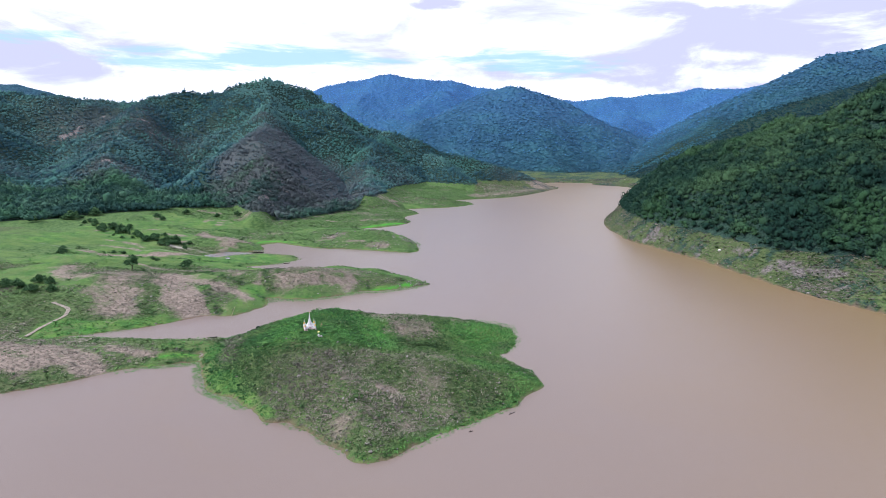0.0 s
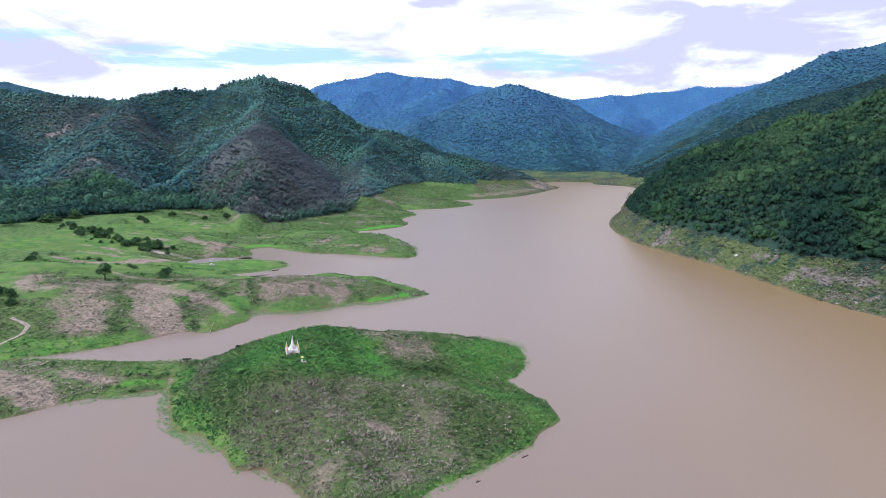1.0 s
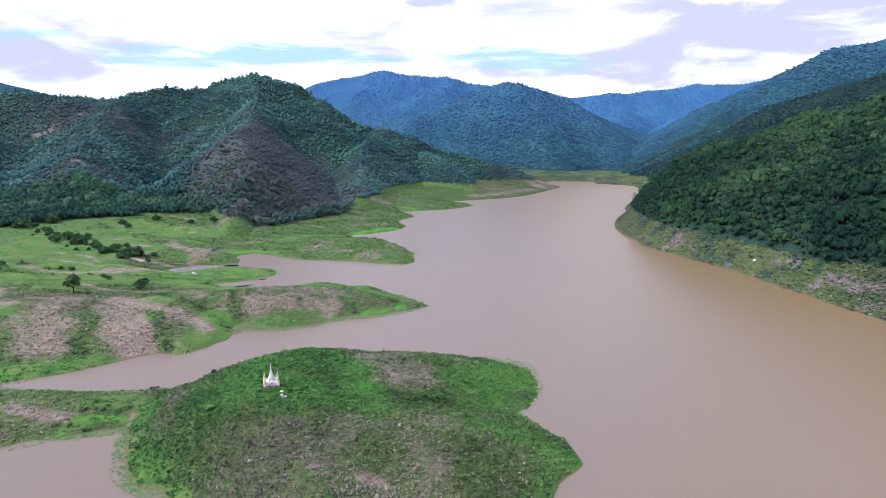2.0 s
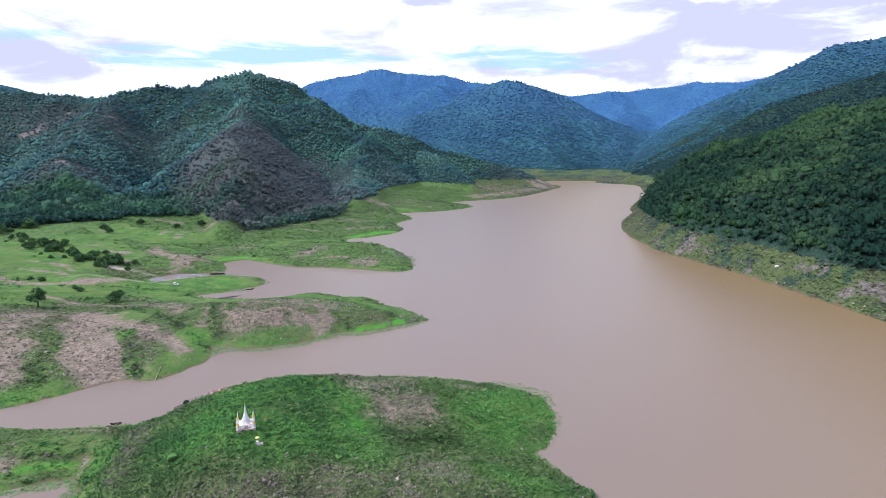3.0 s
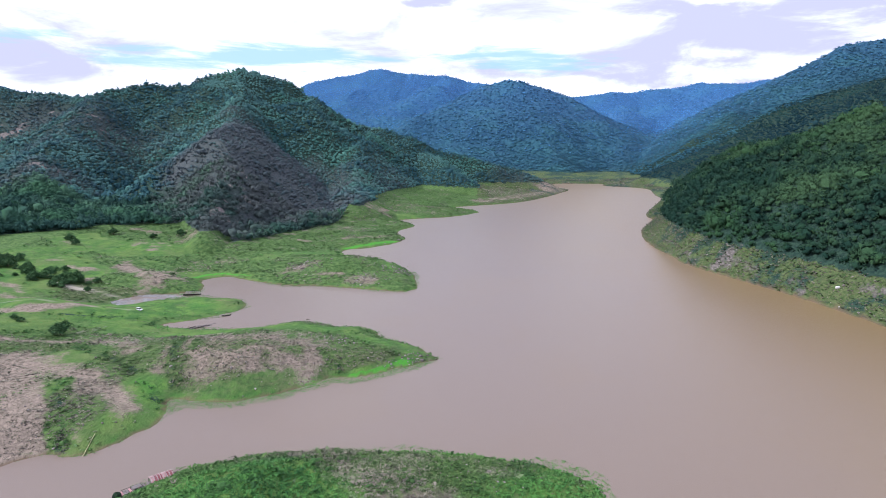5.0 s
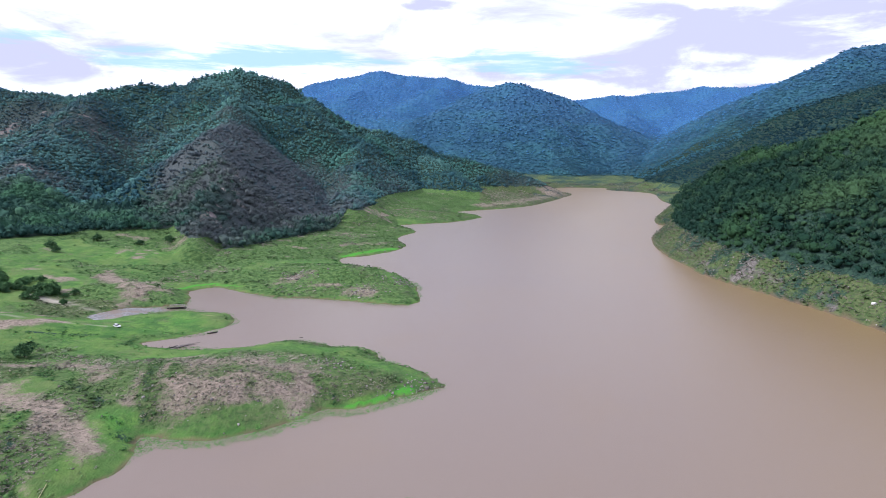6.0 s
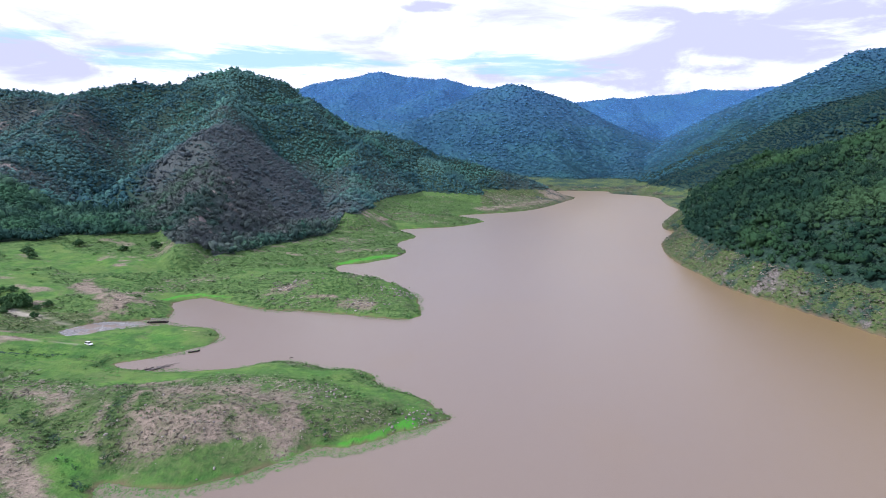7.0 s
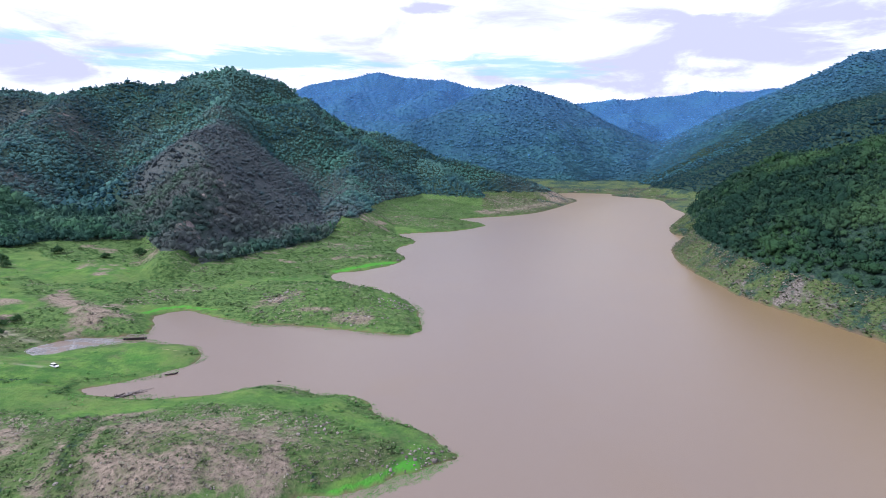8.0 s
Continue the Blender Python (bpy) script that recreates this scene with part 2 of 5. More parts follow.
SHORE_INLET = [(-106, 280), (-117, 276), (-134, 274), (-152, 274), (-181, 274), (-204, 270), (-183, 279), (-161, 291), (-151, 299), (-144, 307), (-134, 316),
               (-126, 314), (-120, 317), (-113, 328), (-109, 340), (-113, 355), (-102, 355), (-91, 353), (-82, 357), (-68, 365), (-54, 377), (-43, 378),
               (-27, 388), (-9, 399), (-13, 405), (-18, 412), (-27, 422), (-38, 428), (-43, 441), (-55, 446), (-64, 445), (-72, 450), (-85, 454), (-96, 450),
               (-104, 444), (-121, 440), (-138, 440), (-160, 446)]
SHORE_NORTH = [(-149, 452), (-143, 458), (-133, 467), (-127, 476), (-128, 488), (-136, 498), (-155, 503), (-165, 504), (-185, 495), (-203, 483), (-211, 491),
               (-198, 507), (-176, 511), (-167, 516), (-175, 538), (-179, 548), (-167, 560), (-148, 551), (-118, 537), (-99, 536), (-69, 531), (-50, 525),
               (-32, 522), (-24, 532), (-25, 553), (-29, 577), (-39, 597), (-55, 608), (-69, 626), (-88, 642), (-97, 668), (-76, 683), (-51, 714), (-44, 745),
               (-56, 790), (-36, 840), (-58, 890), (5, 925), (46, 975), (50, 1000), (17, 1050), (98, 1110), (167, 1190), (268, 1390)]
SHORE_EAST = [(285, 1440), (260, 1500), (290, 1640), (370, 1670), (430, 1660), (415, 1590), (490, 1510), (440, 1320), (415, 1196), (330, 1040), (310, 1008),
              (288, 940), (297, 920), (252, 852), (226, 795), (208, 716), (206, 660), (204, 631), (208, 600), (222, 560), (235, 510), (248, 440), (254, 399),
              (268, 363), (285, 330), (325, 240), (380, 100), (430, -200), (470, -900)]


def rounded(points, steps=3):
    """A closed Catmull-Rom curve through the points."""
    p = np.array(points, float)
    a, b, c, d = np.roll(p, 1, 0), p, np.roll(p, -1, 0), np.roll(p, -2, 0)
    out = []
    for k in range(steps):
        u = k / steps
        out.append(0.5 * (2 * b + (c - a) * u + (2 * a - 5 * b + 4 * c - d) * u ** 2 + (3 * b - a - 3 * c + d) * u ** 3))
    return np.stack(out, 1).reshape(-1, 2)


SHORE = rounded(SHORE_SOUTH + SHORE_ISLET + SHORE_INLET + SHORE_NORTH + SHORE_EAST)
LATTICE = np.random.RandomState(7).rand(256, 256)


def value_noise(x, y):
    xi, yi = np.floor(x).astype(int), np.floor(y).astype(int)
    u, v = x - xi, y - yi
    u, v = u * u * (3 - 2 * u), v * v * (3 - 2 * v)
    g = lambda i, j: LATTICE[(xi + i) % 256, (yi + j) % 256]
    return (g(0, 0) * (1 - u) + g(1, 0) * u) * (1 - v) + (g(0, 1) * (1 - u) + g(1, 1) * u) * v


def fbm(x, y, octaves=4, ridged=False):
    total, amp, norm = 0.0, 1.0, 0.0
    for k in range(octaves):
        n = value_noise(x * 2 ** k + 17.3 * k, y * 2 ** k + 9.1 * k)
        n = 1 - np.abs(2 * n - 1) if ridged else n
        total, norm, amp = total + amp * n, norm + amp, amp * 0.5
    return total / norm


def shore_distance(x, y):
    """Metres inland of the shoreline; negative on the lake."""
    best, inside = np.full(x.shape, 1e9), np.zeros(x.shape, bool)
    a, b = SHORE, np.roll(SHORE, -1, 0)
    for (ax, ay), (bx, by) in zip(a, b):
        ex, ey = bx - ax, by - ay
        k = np.clip(((x - ax) * ex + (y - ay) * ey) / (ex * ex + ey * ey + 1e-9), 0, 1)
        best = np.minimum(best, (x - ax - k * ex) ** 2 + (y - ay - k * ey) ** 2)
        if ay != by:
            inside ^= ((ay > y) != (by > y)) & (x < ax + (y - ay) / (by - ay) * ex)
    d = np.sqrt(best)
    d = np.where(inside, -d, d)
    return d + (fbm(x / 9, y / 9, 3) - 0.5) * 4.0 * np.exp(-np.abs(d) / 25)


# Crest lines of the hills: points (x, y, height) and the fall of the flanks.
CRESTS = [
    ([(-1500, 1500, 200), (-1000, 1330, 188), (-680, 1360, 188), (-560, 1400, 202), (-470, 1405, 226), (-433, 1407, 243), (-360, 1415, 226), (-300, 1420, 196), (-165, 1420, 140), (-40, 1415, 96), (100, 1410, 58), (225, 1400, 30), (255, 1398, 12)], 0.62),
    ([(-433, 1407, 234), (-372, 1190, 150), (-318, 1010, 124), (-290, 925, 112), (-258, 800, 66), (-206, 632, 20)], 0.80),
    ([(-680, 1350, 190), (-600, 1080, 115), (-530, 900, 72), (-440, 740, 34), (-345, 668, 20)], 0.60),
    ([(-1000, 1330, 190), (-900, 1000, 120), (-700, 760, 70), (-500, 590, 36), (-415, 500, 20)], 0.55),
    ([(-2600, 2300, 300), (-1700, 1900, 280), (-1330, 1800, 268), (-1150, 1850, 225)], 0.5),
    ([(-165, 1420, 138), (-150, 1230, 86), (-135, 1080, 45), (-118, 860, 22)], 0.62),
    ([(-40, 1415, 92), (20, 1240, 42), (60, 1170, 22)], 0.60),
    ([(308, 1012, 16), (345, 970, 45), (380, 930, 70), (489, 880, 120), (620, 830, 188), (800, 760, 270), (1400, 600, 420)], 0.62),
    ([(308, 1012, 16), (345, 970, 45), (400, 900, 95), (430, 760, 138), (420, 640, 126), (420, 590, 116)], 0.50),
    ([(290, 500, 32), (350, 560, 70), (420, 590, 116), (520, 640, 176), (700, 760, 250)], 0.66),
    ([(520, 1620, 24), (620, 1680, 56), (733, 1729, 92), (849, 1729, 152), (994, 1679, 238), (1073, 1629, 292), (1300, 1540, 370), (1800, 1300, 430)], 0.52),
    ([(994, 1679, 230), (800, 1450, 120), (620, 1340, 50)], 0.55),
    ([(1300, 1540, 360), (1000, 1200, 240), (700, 1080, 130), (500, 1090, 50)], 0.55),
    ([(380, 200, 60), (520, 280, 160), (760, 420, 270), (1200, 520, 380)], 0.62),
    ([(2600, 2300, 560), (1800, 2260, 530), (1500, 2225, 488), (1417, 2204, 456), (1150, 2150, 322), (900, 1960, 190), (600, 1780, 50)], 0.55),
    ([(-1700, 3700, 260), (-900, 3600, 400), (-600, 3550, 470), (-332, 3500, 516), (0, 3480, 476), (250, 3450, 425), (420, 3400, 360)], 0.42),
    ([(-332, 3500, 500), (-150, 3000, 300), (-100, 2500, 130), (-60, 2100, 60)], 0.50),
    ([(100, 3470, 425), (60, 3000, 290), (100, 2500, 120), (150, 2200, 60)], 0.55),
    ([(200, 3400, 330), (200, 2800, 300), (289, 2600, 335), (330, 2250, 185), (380, 1950, 60)], 0.50),
    ([(60, 2720, 260), (150, 2650, 315), (220, 2610, 345), (289, 2600, 353), (345, 2605, 353), (410, 2620, 338), (480, 2620, 292), (560, 2620, 230), (700, 2500, 120)], 0.50),
    ([(500, 3900, 370), (775, 3800, 402), (1150, 3800, 430), (1601, 3790, 486), (1800, 3700, 494), (1950, 3650, 506), (2300, 3500, 530), (3500, 3300, 600)], 0.45),
    ([(100, 3470, 430), (-28, 3050, 375), (-168, 2850, 272), (-238, 2700, 210), (-280, 2450, 110)], 0.60),
    ([(289, 2600, 353), (150, 2480, 300), (20, 2380, 235), (-92, 2300, 180), (-160, 2150, 90)], 0.60),
    ([(410, 2620, 338), (500, 2560, 278), (595, 2480, 220), (650, 2250, 138), (600, 2000, 60)], 0.45),
    ([(1150, 3800, 380), (900, 3000, 220), (750, 2300, 60)], 0.50),
    ([(1700, 3750, 400), (1300, 2900, 260), (1000, 2400, 120)], 0.50),
    ([(-1600, -1500, 260), (-300, -1900, 300), (1400, -1600, 280)], 0.40),
]
# Low humps on the drained banks: x, y, reach along x and y, height.
HUMPS = [(-95, 384, 48, 20, 7.0), (-165, 334, 34, 16, 3.0), (-215, 345, 30, 22, 6.0), (-70, 578, 40, 26, 6.0), (-225, 455, 26, 18, 5.0), (-205, 530, 30, 16, 5.0), (-250, 400, 30, 18, 4.0)]
ISLET_CRESTS = [
    ([(-62, 232, 15.5), (-58, 246, 16.5), (-60, 268, 15.2), (-58, 286, 13.6)], 0.38),
    ([(-58, 246, 15.5), (-46, 266, 11.0), (-37, 281, 6.2), (-26, 283, 9.2), (-10, 287, 8.0), (8, 292, 5), (25, 295, 2.5)], 0.30),
    ([(-58, 240, 15), (-40, 205, 10), (-24, 176, 4)], 0.26),
    ([(-55, 236, 14.5), (-10, 225, 9.5), (24, 226, 5)], 0.28),
]


def crest_height(x, y, crests, soft):
    top = np.full(x.shape, -400.0)
    for line, fall in crests:
        for (ax, ay, az), (bx, by, bz) in zip(line, line[1:]):
            ex, ey = bx - ax, by - ay
            k = np.clip(((x - ax) * ex + (y - ay) * ey) / (ex * ex + ey * ey), 0, 1)
            r = np.hypot(x - ax - k * ex, y - ay - k * ey)
            h = az + (bz - az) * k - fall * (np.hypot(r, soft) - soft)
            gap = np.clip(np.abs(h - top) / soft, 0, 1)
            top = np.maximum(h, top) + soft * 0.18 * (1 - gap) ** 2
    return top


# The dry, half-bare spur below the western summit.
SPUR = [(-330, 1150), (-372, 1060), (-360, 905), (-335, 850), (-268, 760), (-232, 690), (-228, 630), (-190, 640), (-140, 760), (-112, 890), (-160, 1080), (-240, 1190)]


def within(x, y, ring):
    """Metres inside a ring of points; negative outside."""
    best, inside = np.full(x.shape, 1e9), np.zeros(x.shape, bool)
    for (ax, ay), (bx, by) in zip(ring, ring[1:] + ring[:1]):
        ex, ey = bx - ax, by - ay
        k = np.clip(((x - ax) * ex + (y - ay) * ey) / (ex * ex + ey * ey), 0, 1)
        best = np.minimum(best, np.hypot(x - ax - k * ex, y - ay - k * ey))
        if ay != by:
            inside ^= ((ay > y) != (by > y)) & (x < ax + (y - ay) / (by - ay) * ex)
    return np.where(inside, best, -best)


def land(x, y):
    """Height of the ground, its distance inland, and how much of it is hill."""
    d = shore_distance(x, y)
    wx, wy = x + 40 * (fbm(x / 130, y / 130, 3) - 0.5), y + 40 * (fbm(x / 130 + 40, y / 130, 3) - 0.5)
    hill = crest_height(wx, wy, CRESTS, 9.0 + 36.0 * np.clip((y - 1900) / 600, 0, 1))
    lift = np.clip((hill - 18) / 90, 0, 1.6)
    hill = hill + lift * (1 - 0.55 * np.clip(within(x, y, SPUR) / 60 + 0.5, 0, 1)) * (34 * (fbm(x / 170, y / 170, 4, True) - 0.62) * np.clip((2300 - y) / 800, 0.35, 1) + 10 * (fbm(x / 38, y / 38, 3) - 0.5) * np.clip((2000 - y) / 500, 0.15, 1))
    hill = hill - 7.0 * np.clip((y - 1800) / 500, 0, 1) + np.clip((y - 1700) / 500, 0, 1) * np.clip((hill - 60) / 150, 0, 1) * 30 * (fbm(x / 300 + 7, y / 420, 2, True) - 0.64)
    islet = crest_height(x, y, ISLET_CRESTS, 4.0) + 2.4 * (fbm(x / 15, y / 15, 3) - 0.5) + 1.0 * (fbm(x / 5, y / 5, 2) - 0.5)
    on_islet = (x > -112) & (y > 150) & (y < 322) & (x < 60)
    flat = np.exp(-((x + 165) / 46) ** 2 - ((y - 476) / 26) ** 2)
    low = np.minimum(0.3 * d, 2.2 + 0.1 * d) * (1 - 0.75 * flat)
    for hx, hy, rx, ry, hz in HUMPS:
        low = low + hz * np.exp(-((x - hx) / rx) ** 2 - ((y - hy) / ry) ** 2)
    low = np.minimum(low, 20) + np.clip(d / 20, 0, 1) * ((3.0 + 3.0 * np.clip((-150 - x) / 60, 0, 1)) * (fbm(x / 45, y / 45, 4) - 0.5) + 1.0 * (fbm(x / 11, y / 11, 3) - 0.5))
    east = np.clip((x - 120) / 60, 0, 1) * np.clip((1180 - y) / 120, 0, 1)
    bank = 0.42 + 0.55 * east
    h = np.where(on_islet, islet, np.maximum(low, hill))
    h = np.minimum(h, bank * d + 0.3 * np.sqrt(np.maximum(d, 0)))
    h = np.where(d < 0, np.maximum(0.3 * d, -6.0), np.maximum(h, 0.02 * d))
    return h, d, hill


def axis(spans):
    """Grid lines: spans of (end, step at the end), the step gliding between."""
    at, step = spans[0][0], spans[0][1]
    out = [at]
    for end, last in spans[1:]:
        first, start = step, at
        while at < end - 0.3 * last:
            f = (at - start) / (end - start)
            step = first + (last - first) * f
            at += step
            out.append(at)
        step = last
    return np.array(out)


GX = axis([(-4700, 160), (-1200, 26), (-420, 6), (-240, 2), (60, 2), (330, 3.5), (700, 9), (1500, 26), (4700, 160)])
GY = axis([(-2600, 160), (-200, 60), (130, 4), (160, 2), (460, 2), (640, 3), (1450, 9), (2500, 20), (4700, 90)])
X, Y = np.meshgrid(GX, GY)
H, D, HILL = land(X, Y)


def read(grid, x, y):
    i, j = np.clip(np.searchsorted(GX, x) - 1, 0, len(GX) - 2), np.clip(np.searchsorted(GY, y) - 1, 0, len(GY) - 2)
    u, v = (x - GX[i]) / (GX[i + 1] - GX[i]), (y - GY[j]) / (GY[j + 1] - GY[j])
    return (grid[j, i] * (1 - u) + grid[j, i + 1] * u) * (1 - v) + (grid[j + 1, i] * (1 - u) + grid[j + 1, i + 1] * u) * v


def mesh_from(name, verts, faces, attrs=None, normals=None, smooth=True):
    """A mesh from numpy arrays of corners and equal-sided faces."""
    me = bpy.data.meshes.new(name)
    n, k = faces.shape
    me.vertices.add(len(verts))
    me.vertices.foreach_set("co", verts.astype(np.float32).ravel())
    me.loops.add(n * k)
    me.loops.foreach_set("vertex_index", faces.astype(np.int32).ravel())
    me.polygons.add(n)
    me.polygons.foreach_set("loop_start", np.arange(0, n * k, k, dtype=np.int32))
    me.update(calc_edges=True)
    me.polygons.foreach_set("use_smooth", np.full(n, smooth))
    for key, values in (attrs or {}).items():
        if values.ndim == 2:
            me.attributes.new(key, "FLOAT_VECTOR", "POINT").data.foreach_set("vector", values.astype(np.float32).ravel())
        else:
            me.attributes.new(key, "FLOAT", "POINT").data.foreach_set("value", values.astype(np.float32))
    if normals is not None:
        me.normals_split_custom_set_from_vertices(normals.tolist())
    return me


def away(x, y, line):
    """Distance from a line of points."""
    best = np.full(x.shape, 1e9)
    for (ax, ay), (bx, by) in zip(line, line[1:]):
        ex, ey = bx - ax, by - ay
        k = np.clip(((x - ax) * ex + (y - ay) * ey) / (ex * ex + ey * ey), 0, 1)
        best = np.minimum(best, np.hypot(x - ax - k * ex, y - ay - k * ey))
    return best


def beside(x, y, line, reach):
    """1 on a line of points, falling to 0 within the reach."""
    return np.clip(1.5 - 1.5 * away(x, y, line) / reach, 0, 1)


# Bare earth showing through the scrub: a line along the patch, its reach, its strength.
BARE = [([(-127, 378), (-124, 392)], 9, 0.72), ([(-114, 396), (-117, 404)], 7, 0.7), ([(-146, 384), (-158, 399), (-172, 406)], 7, 0.62), ([(-142, 358), (-137, 354)], 6, 0.7), ([(60, 1110), (124, 1180), (200, 1300), (262, 1400)], 24, 0.62),
        ([(-206, 530), (-216, 534)], 11, 0.66), ([(-225, 472), (-250, 470), (-290, 474)], 6, 0.66), ([(-174, 230), (-150, 231)], 8, 0.9), ([(-205, 252), (-186, 244)], 8, 0.8), ([(-104, 390), (-82, 398), (-66, 392)], 14, 0.62), ([(-142, 312), (-157, 335), (-180, 372)], 16, 0.88), ([(-158, 365), (-138, 354), (-124, 340)], 10, 0.75), ([(-128, 387), (-121, 369)], 8, 0.68),
        ([(-106, 370), (-88, 379), (-62, 380)], 16, 0.64), ([(-185, 308), (-200, 335), (-206, 358)], 19, 0.70), ([(-252, 370), (-234, 348)], 12, 0.66), ([(-226, 352), (-222, 338)], 10, 0.6),
        ([(-237, 555), (-212, 532), (-198, 516)], 14, 0.72), ([(-290, 446), (-241, 436), (-217, 445), (-204, 458)], 6, 0.78), ([(-223, 396), (-200, 398), (-178, 402)], 5, 0.65),
        ([(-271, 541), (-251, 536)], 7, 0.7), ([(-294, 497), (-258, 484)], 6, 0.6), ([(-185, 246), (-160, 236)], 11, 0.85), ([(-200, 232), (-172, 226)], 10, 0.8), ([(-150, 252), (-133, 250)], 7, 0.72),
        ([(-228, 637), (-176, 688)], 8, 0.55), ([(-105, 708), (-67, 730)], 8, 0.58), ([(-140, 795), (-110, 760)], 8, 0.5), ([(-128, 411), (-118, 420)], 6, 0.62), ([(-122, 563), (-98, 570)], 10, 0.58),
        ([(-72, 540), (-58, 538)], 8, 0.58), ([(-190, 590), (-165, 592)], 8, 0.5), ([(-262, 616), (-240, 628)], 7, 0.5), ([(-27, 274), (-5, 279)], 10, 0.60), ([(-32, 184), (-16, 187)], 12, 0.47), ([(-7, 217), (-1, 203)], 9, 0.50),
        ([(-34, 206), (-28, 230)], 7, 0.42), ([(-20, 204), (-15, 203)], 4, 0.7), ([(-70, 205), (-56, 206)], 7, 0.4)]
BX, BY = X + 14 * (fbm(X / 18 + 3, Y / 18, 3) - 0.5), Y + 14 * (fbm(X / 18 + 33, Y / 18, 3) - 0.5)
bare = np.zeros(X.shape)
for line, reach, s in BARE:
    bare = np.maximum(bare, s * np.exp(-(away(BX, BY, line) / reach) ** 2))
east_side = np.clip((X - 150) / 60, 0, 1) * np.clip((1250 - Y) / 80, 0, 1)
bare = np.maximum(bare, east_side * (H < 24) * (0.10 - 0.1 * np.clip((H - 3) / 14, 0, 1) + 1.1 * (fbm(X / 30, Y / 42, 3) - 0.52)))
bare = np.maximum(bare, 0.9 * np.clip(1 - np.hypot(X - 225, (Y - 1375) * 0.7) / 75, 0, 1))
SPOTS = [(-786, 1217, 50, 40, 0.8), (-596, 1134, 60, 50, 0.8), (-724, 1270, 60, 40, 0.7), (-581, 1163, 50, 40, 0.6), (-516, 884, 26, 26, 0.9), (-486, 850, 24, 20, 0.8), (-625, 1020, 50, 30, 0.6), (-850, 1040, 90, 30, 0.6),
         (-240, 800, 20, 36, 1.0), (-222, 740, 20, 36, 1.0), (-212, 690, 18, 30, 0.9), (-280, 912, 18, 22, 0.7), (-303, 853, 16, 20, 0.6), (-210, 890, 14, 36, 0.6), (-225, 690, 14, 16, 0.5), (-180, 700, 20, 12, 0.35)]


def blobs(x, y, spots):
    out = np.zeros(x.shape)
    for bx, by, rx, ry, s in spots:
        out = np.maximum(out, s * np.exp(-((x - bx) / rx) ** 2 - ((y - by) / ry) ** 2))
    return out


def dryness(x, y):
    """Where the woods stand half bare: the dark spur and the stony faces beside it."""
    spur = np.clip((within(x, y, SPUR) + 130 * (fbm(x / 55 + 8, y / 55, 4) - 0.5)) / 70 + 0.5, 0, 1)
    faces = blobs(x, y, [(-600, 1120, 120, 110, 0.6), (-760, 1240, 110, 70, 0.65), (-510, 870, 60, 50, 0.7), (-640, 1020, 90, 50, 0.4), (-800, 950, 160, 100, 0.35), (-90, 1140, 60, 80, 0.4), (180, 1360, 60, 40, 0.5)])
    return np.clip(np.maximum(spur * (0.62 + 0.6 * fbm(x / 30, y / 30, 3)), faces * (0.20 + 1.25 * fbm(x / 45, y / 45, 3))), 0, 1)


WX, WY = X + 6 * (fbm(X / 25, Y / 25, 2) - 0.5), Y + 6 * (fbm(X / 25 + 9, Y / 25, 2) - 0.5)
stone = blobs(X, Y, SPOTS) * np.clip(fbm(X / 11, Y / 11, 3) * 4 - 1.6, 0, 1) * 0.9
SCREE = [([(254, 436), (274, 427), (292, 412)], 10, 0.8), ([(262, 402), (278, 388)], 8, 0.75), ([(228, 596), (229, 558)], 9, 0.6), ([(254, 486), (257, 466)], 7, 0.65), ([(212, 692), (212, 612)], 5, 0.6), ([(219, 594), (222, 580)], 6, 0.75), ([(238, 530), (238, 512)], 6, 0.55)]
for line, reach, s in SCREE:
    stone = np.maximum(stone, 0.8 * s * np.exp(-(away(BX, BY, line) / reach) ** 2))
track = np.maximum(beside(WX, WY, [(-196, 484), (-212, 496), (-232, 505), (-255, 508)], 3.4) * np.clip(fbm(X / 9, Y / 5, 2) * 1.8 - 0.45, 0, 0.8), 0)
track = np.maximum(track, beside(WX, WY, [(-183, 459), (-215, 455), (-260, 452), (-330, 455)], 0.9) * 0.35)
GULLIES = [([(-153, 357), (-141, 335), (-130, 315)], 4.0), ([(-111, 349), (-116, 369), (-123, 392), (-133, 415)], 3.2), ([(-111, 346), (-134, 370), (-150, 379), (-168, 387)], 4.0), ([(-61, 392), (-47, 377)], 2.6),
           ([(-160, 446), (-175, 447), (-200, 440), (-240, 432)], 2.4), ([(-48, 268), (-38, 246)], 2.6), ([(-24, 261), (-10, 263), (5, 260)], 2.4), ([(-172, 318), (-160, 306)], 3.0)]
worn = np.maximum(track, beside(X, Y, [(-208, 270), (-206, 286), (-204, 295), (-207, 303), (-220, 309)], 3.4))
gully = np.zeros(X.shape)
for line, reach in GULLIES:
    gully = np.maximum(gully, beside(WX, WY, line, reach))
islet_zone = (X > -112) & (X < 60) & (Y > 150) & (Y < 322)
wander = fbm(X / 30 + 5, Y / 30, 3)
lush = 0.8 * np.clip(1.15 - np.abs(D) / (2 + 10 * wander ** 2), 0, 1) * (1 - east_side * 0.95) * np.clip(wander * 2.4 - 0.4, 0, 1)
plain = (X < -60) * ((Y > 456) | ((X < -165) & (Y > 400))) * (Y < 720) * (1 - 0.6 * np.clip((Y - 540) / 90, 0, 1)) * (1 - 0.62 * np.clip((X + 200) / 50, 0, 1) * np.clip((Y - 515) / 15, 0, 1)) * (1 - np.clip((H - 16) / 8, 0, 1)) + (X < -150) * (Y > 330) * (Y <= 400)
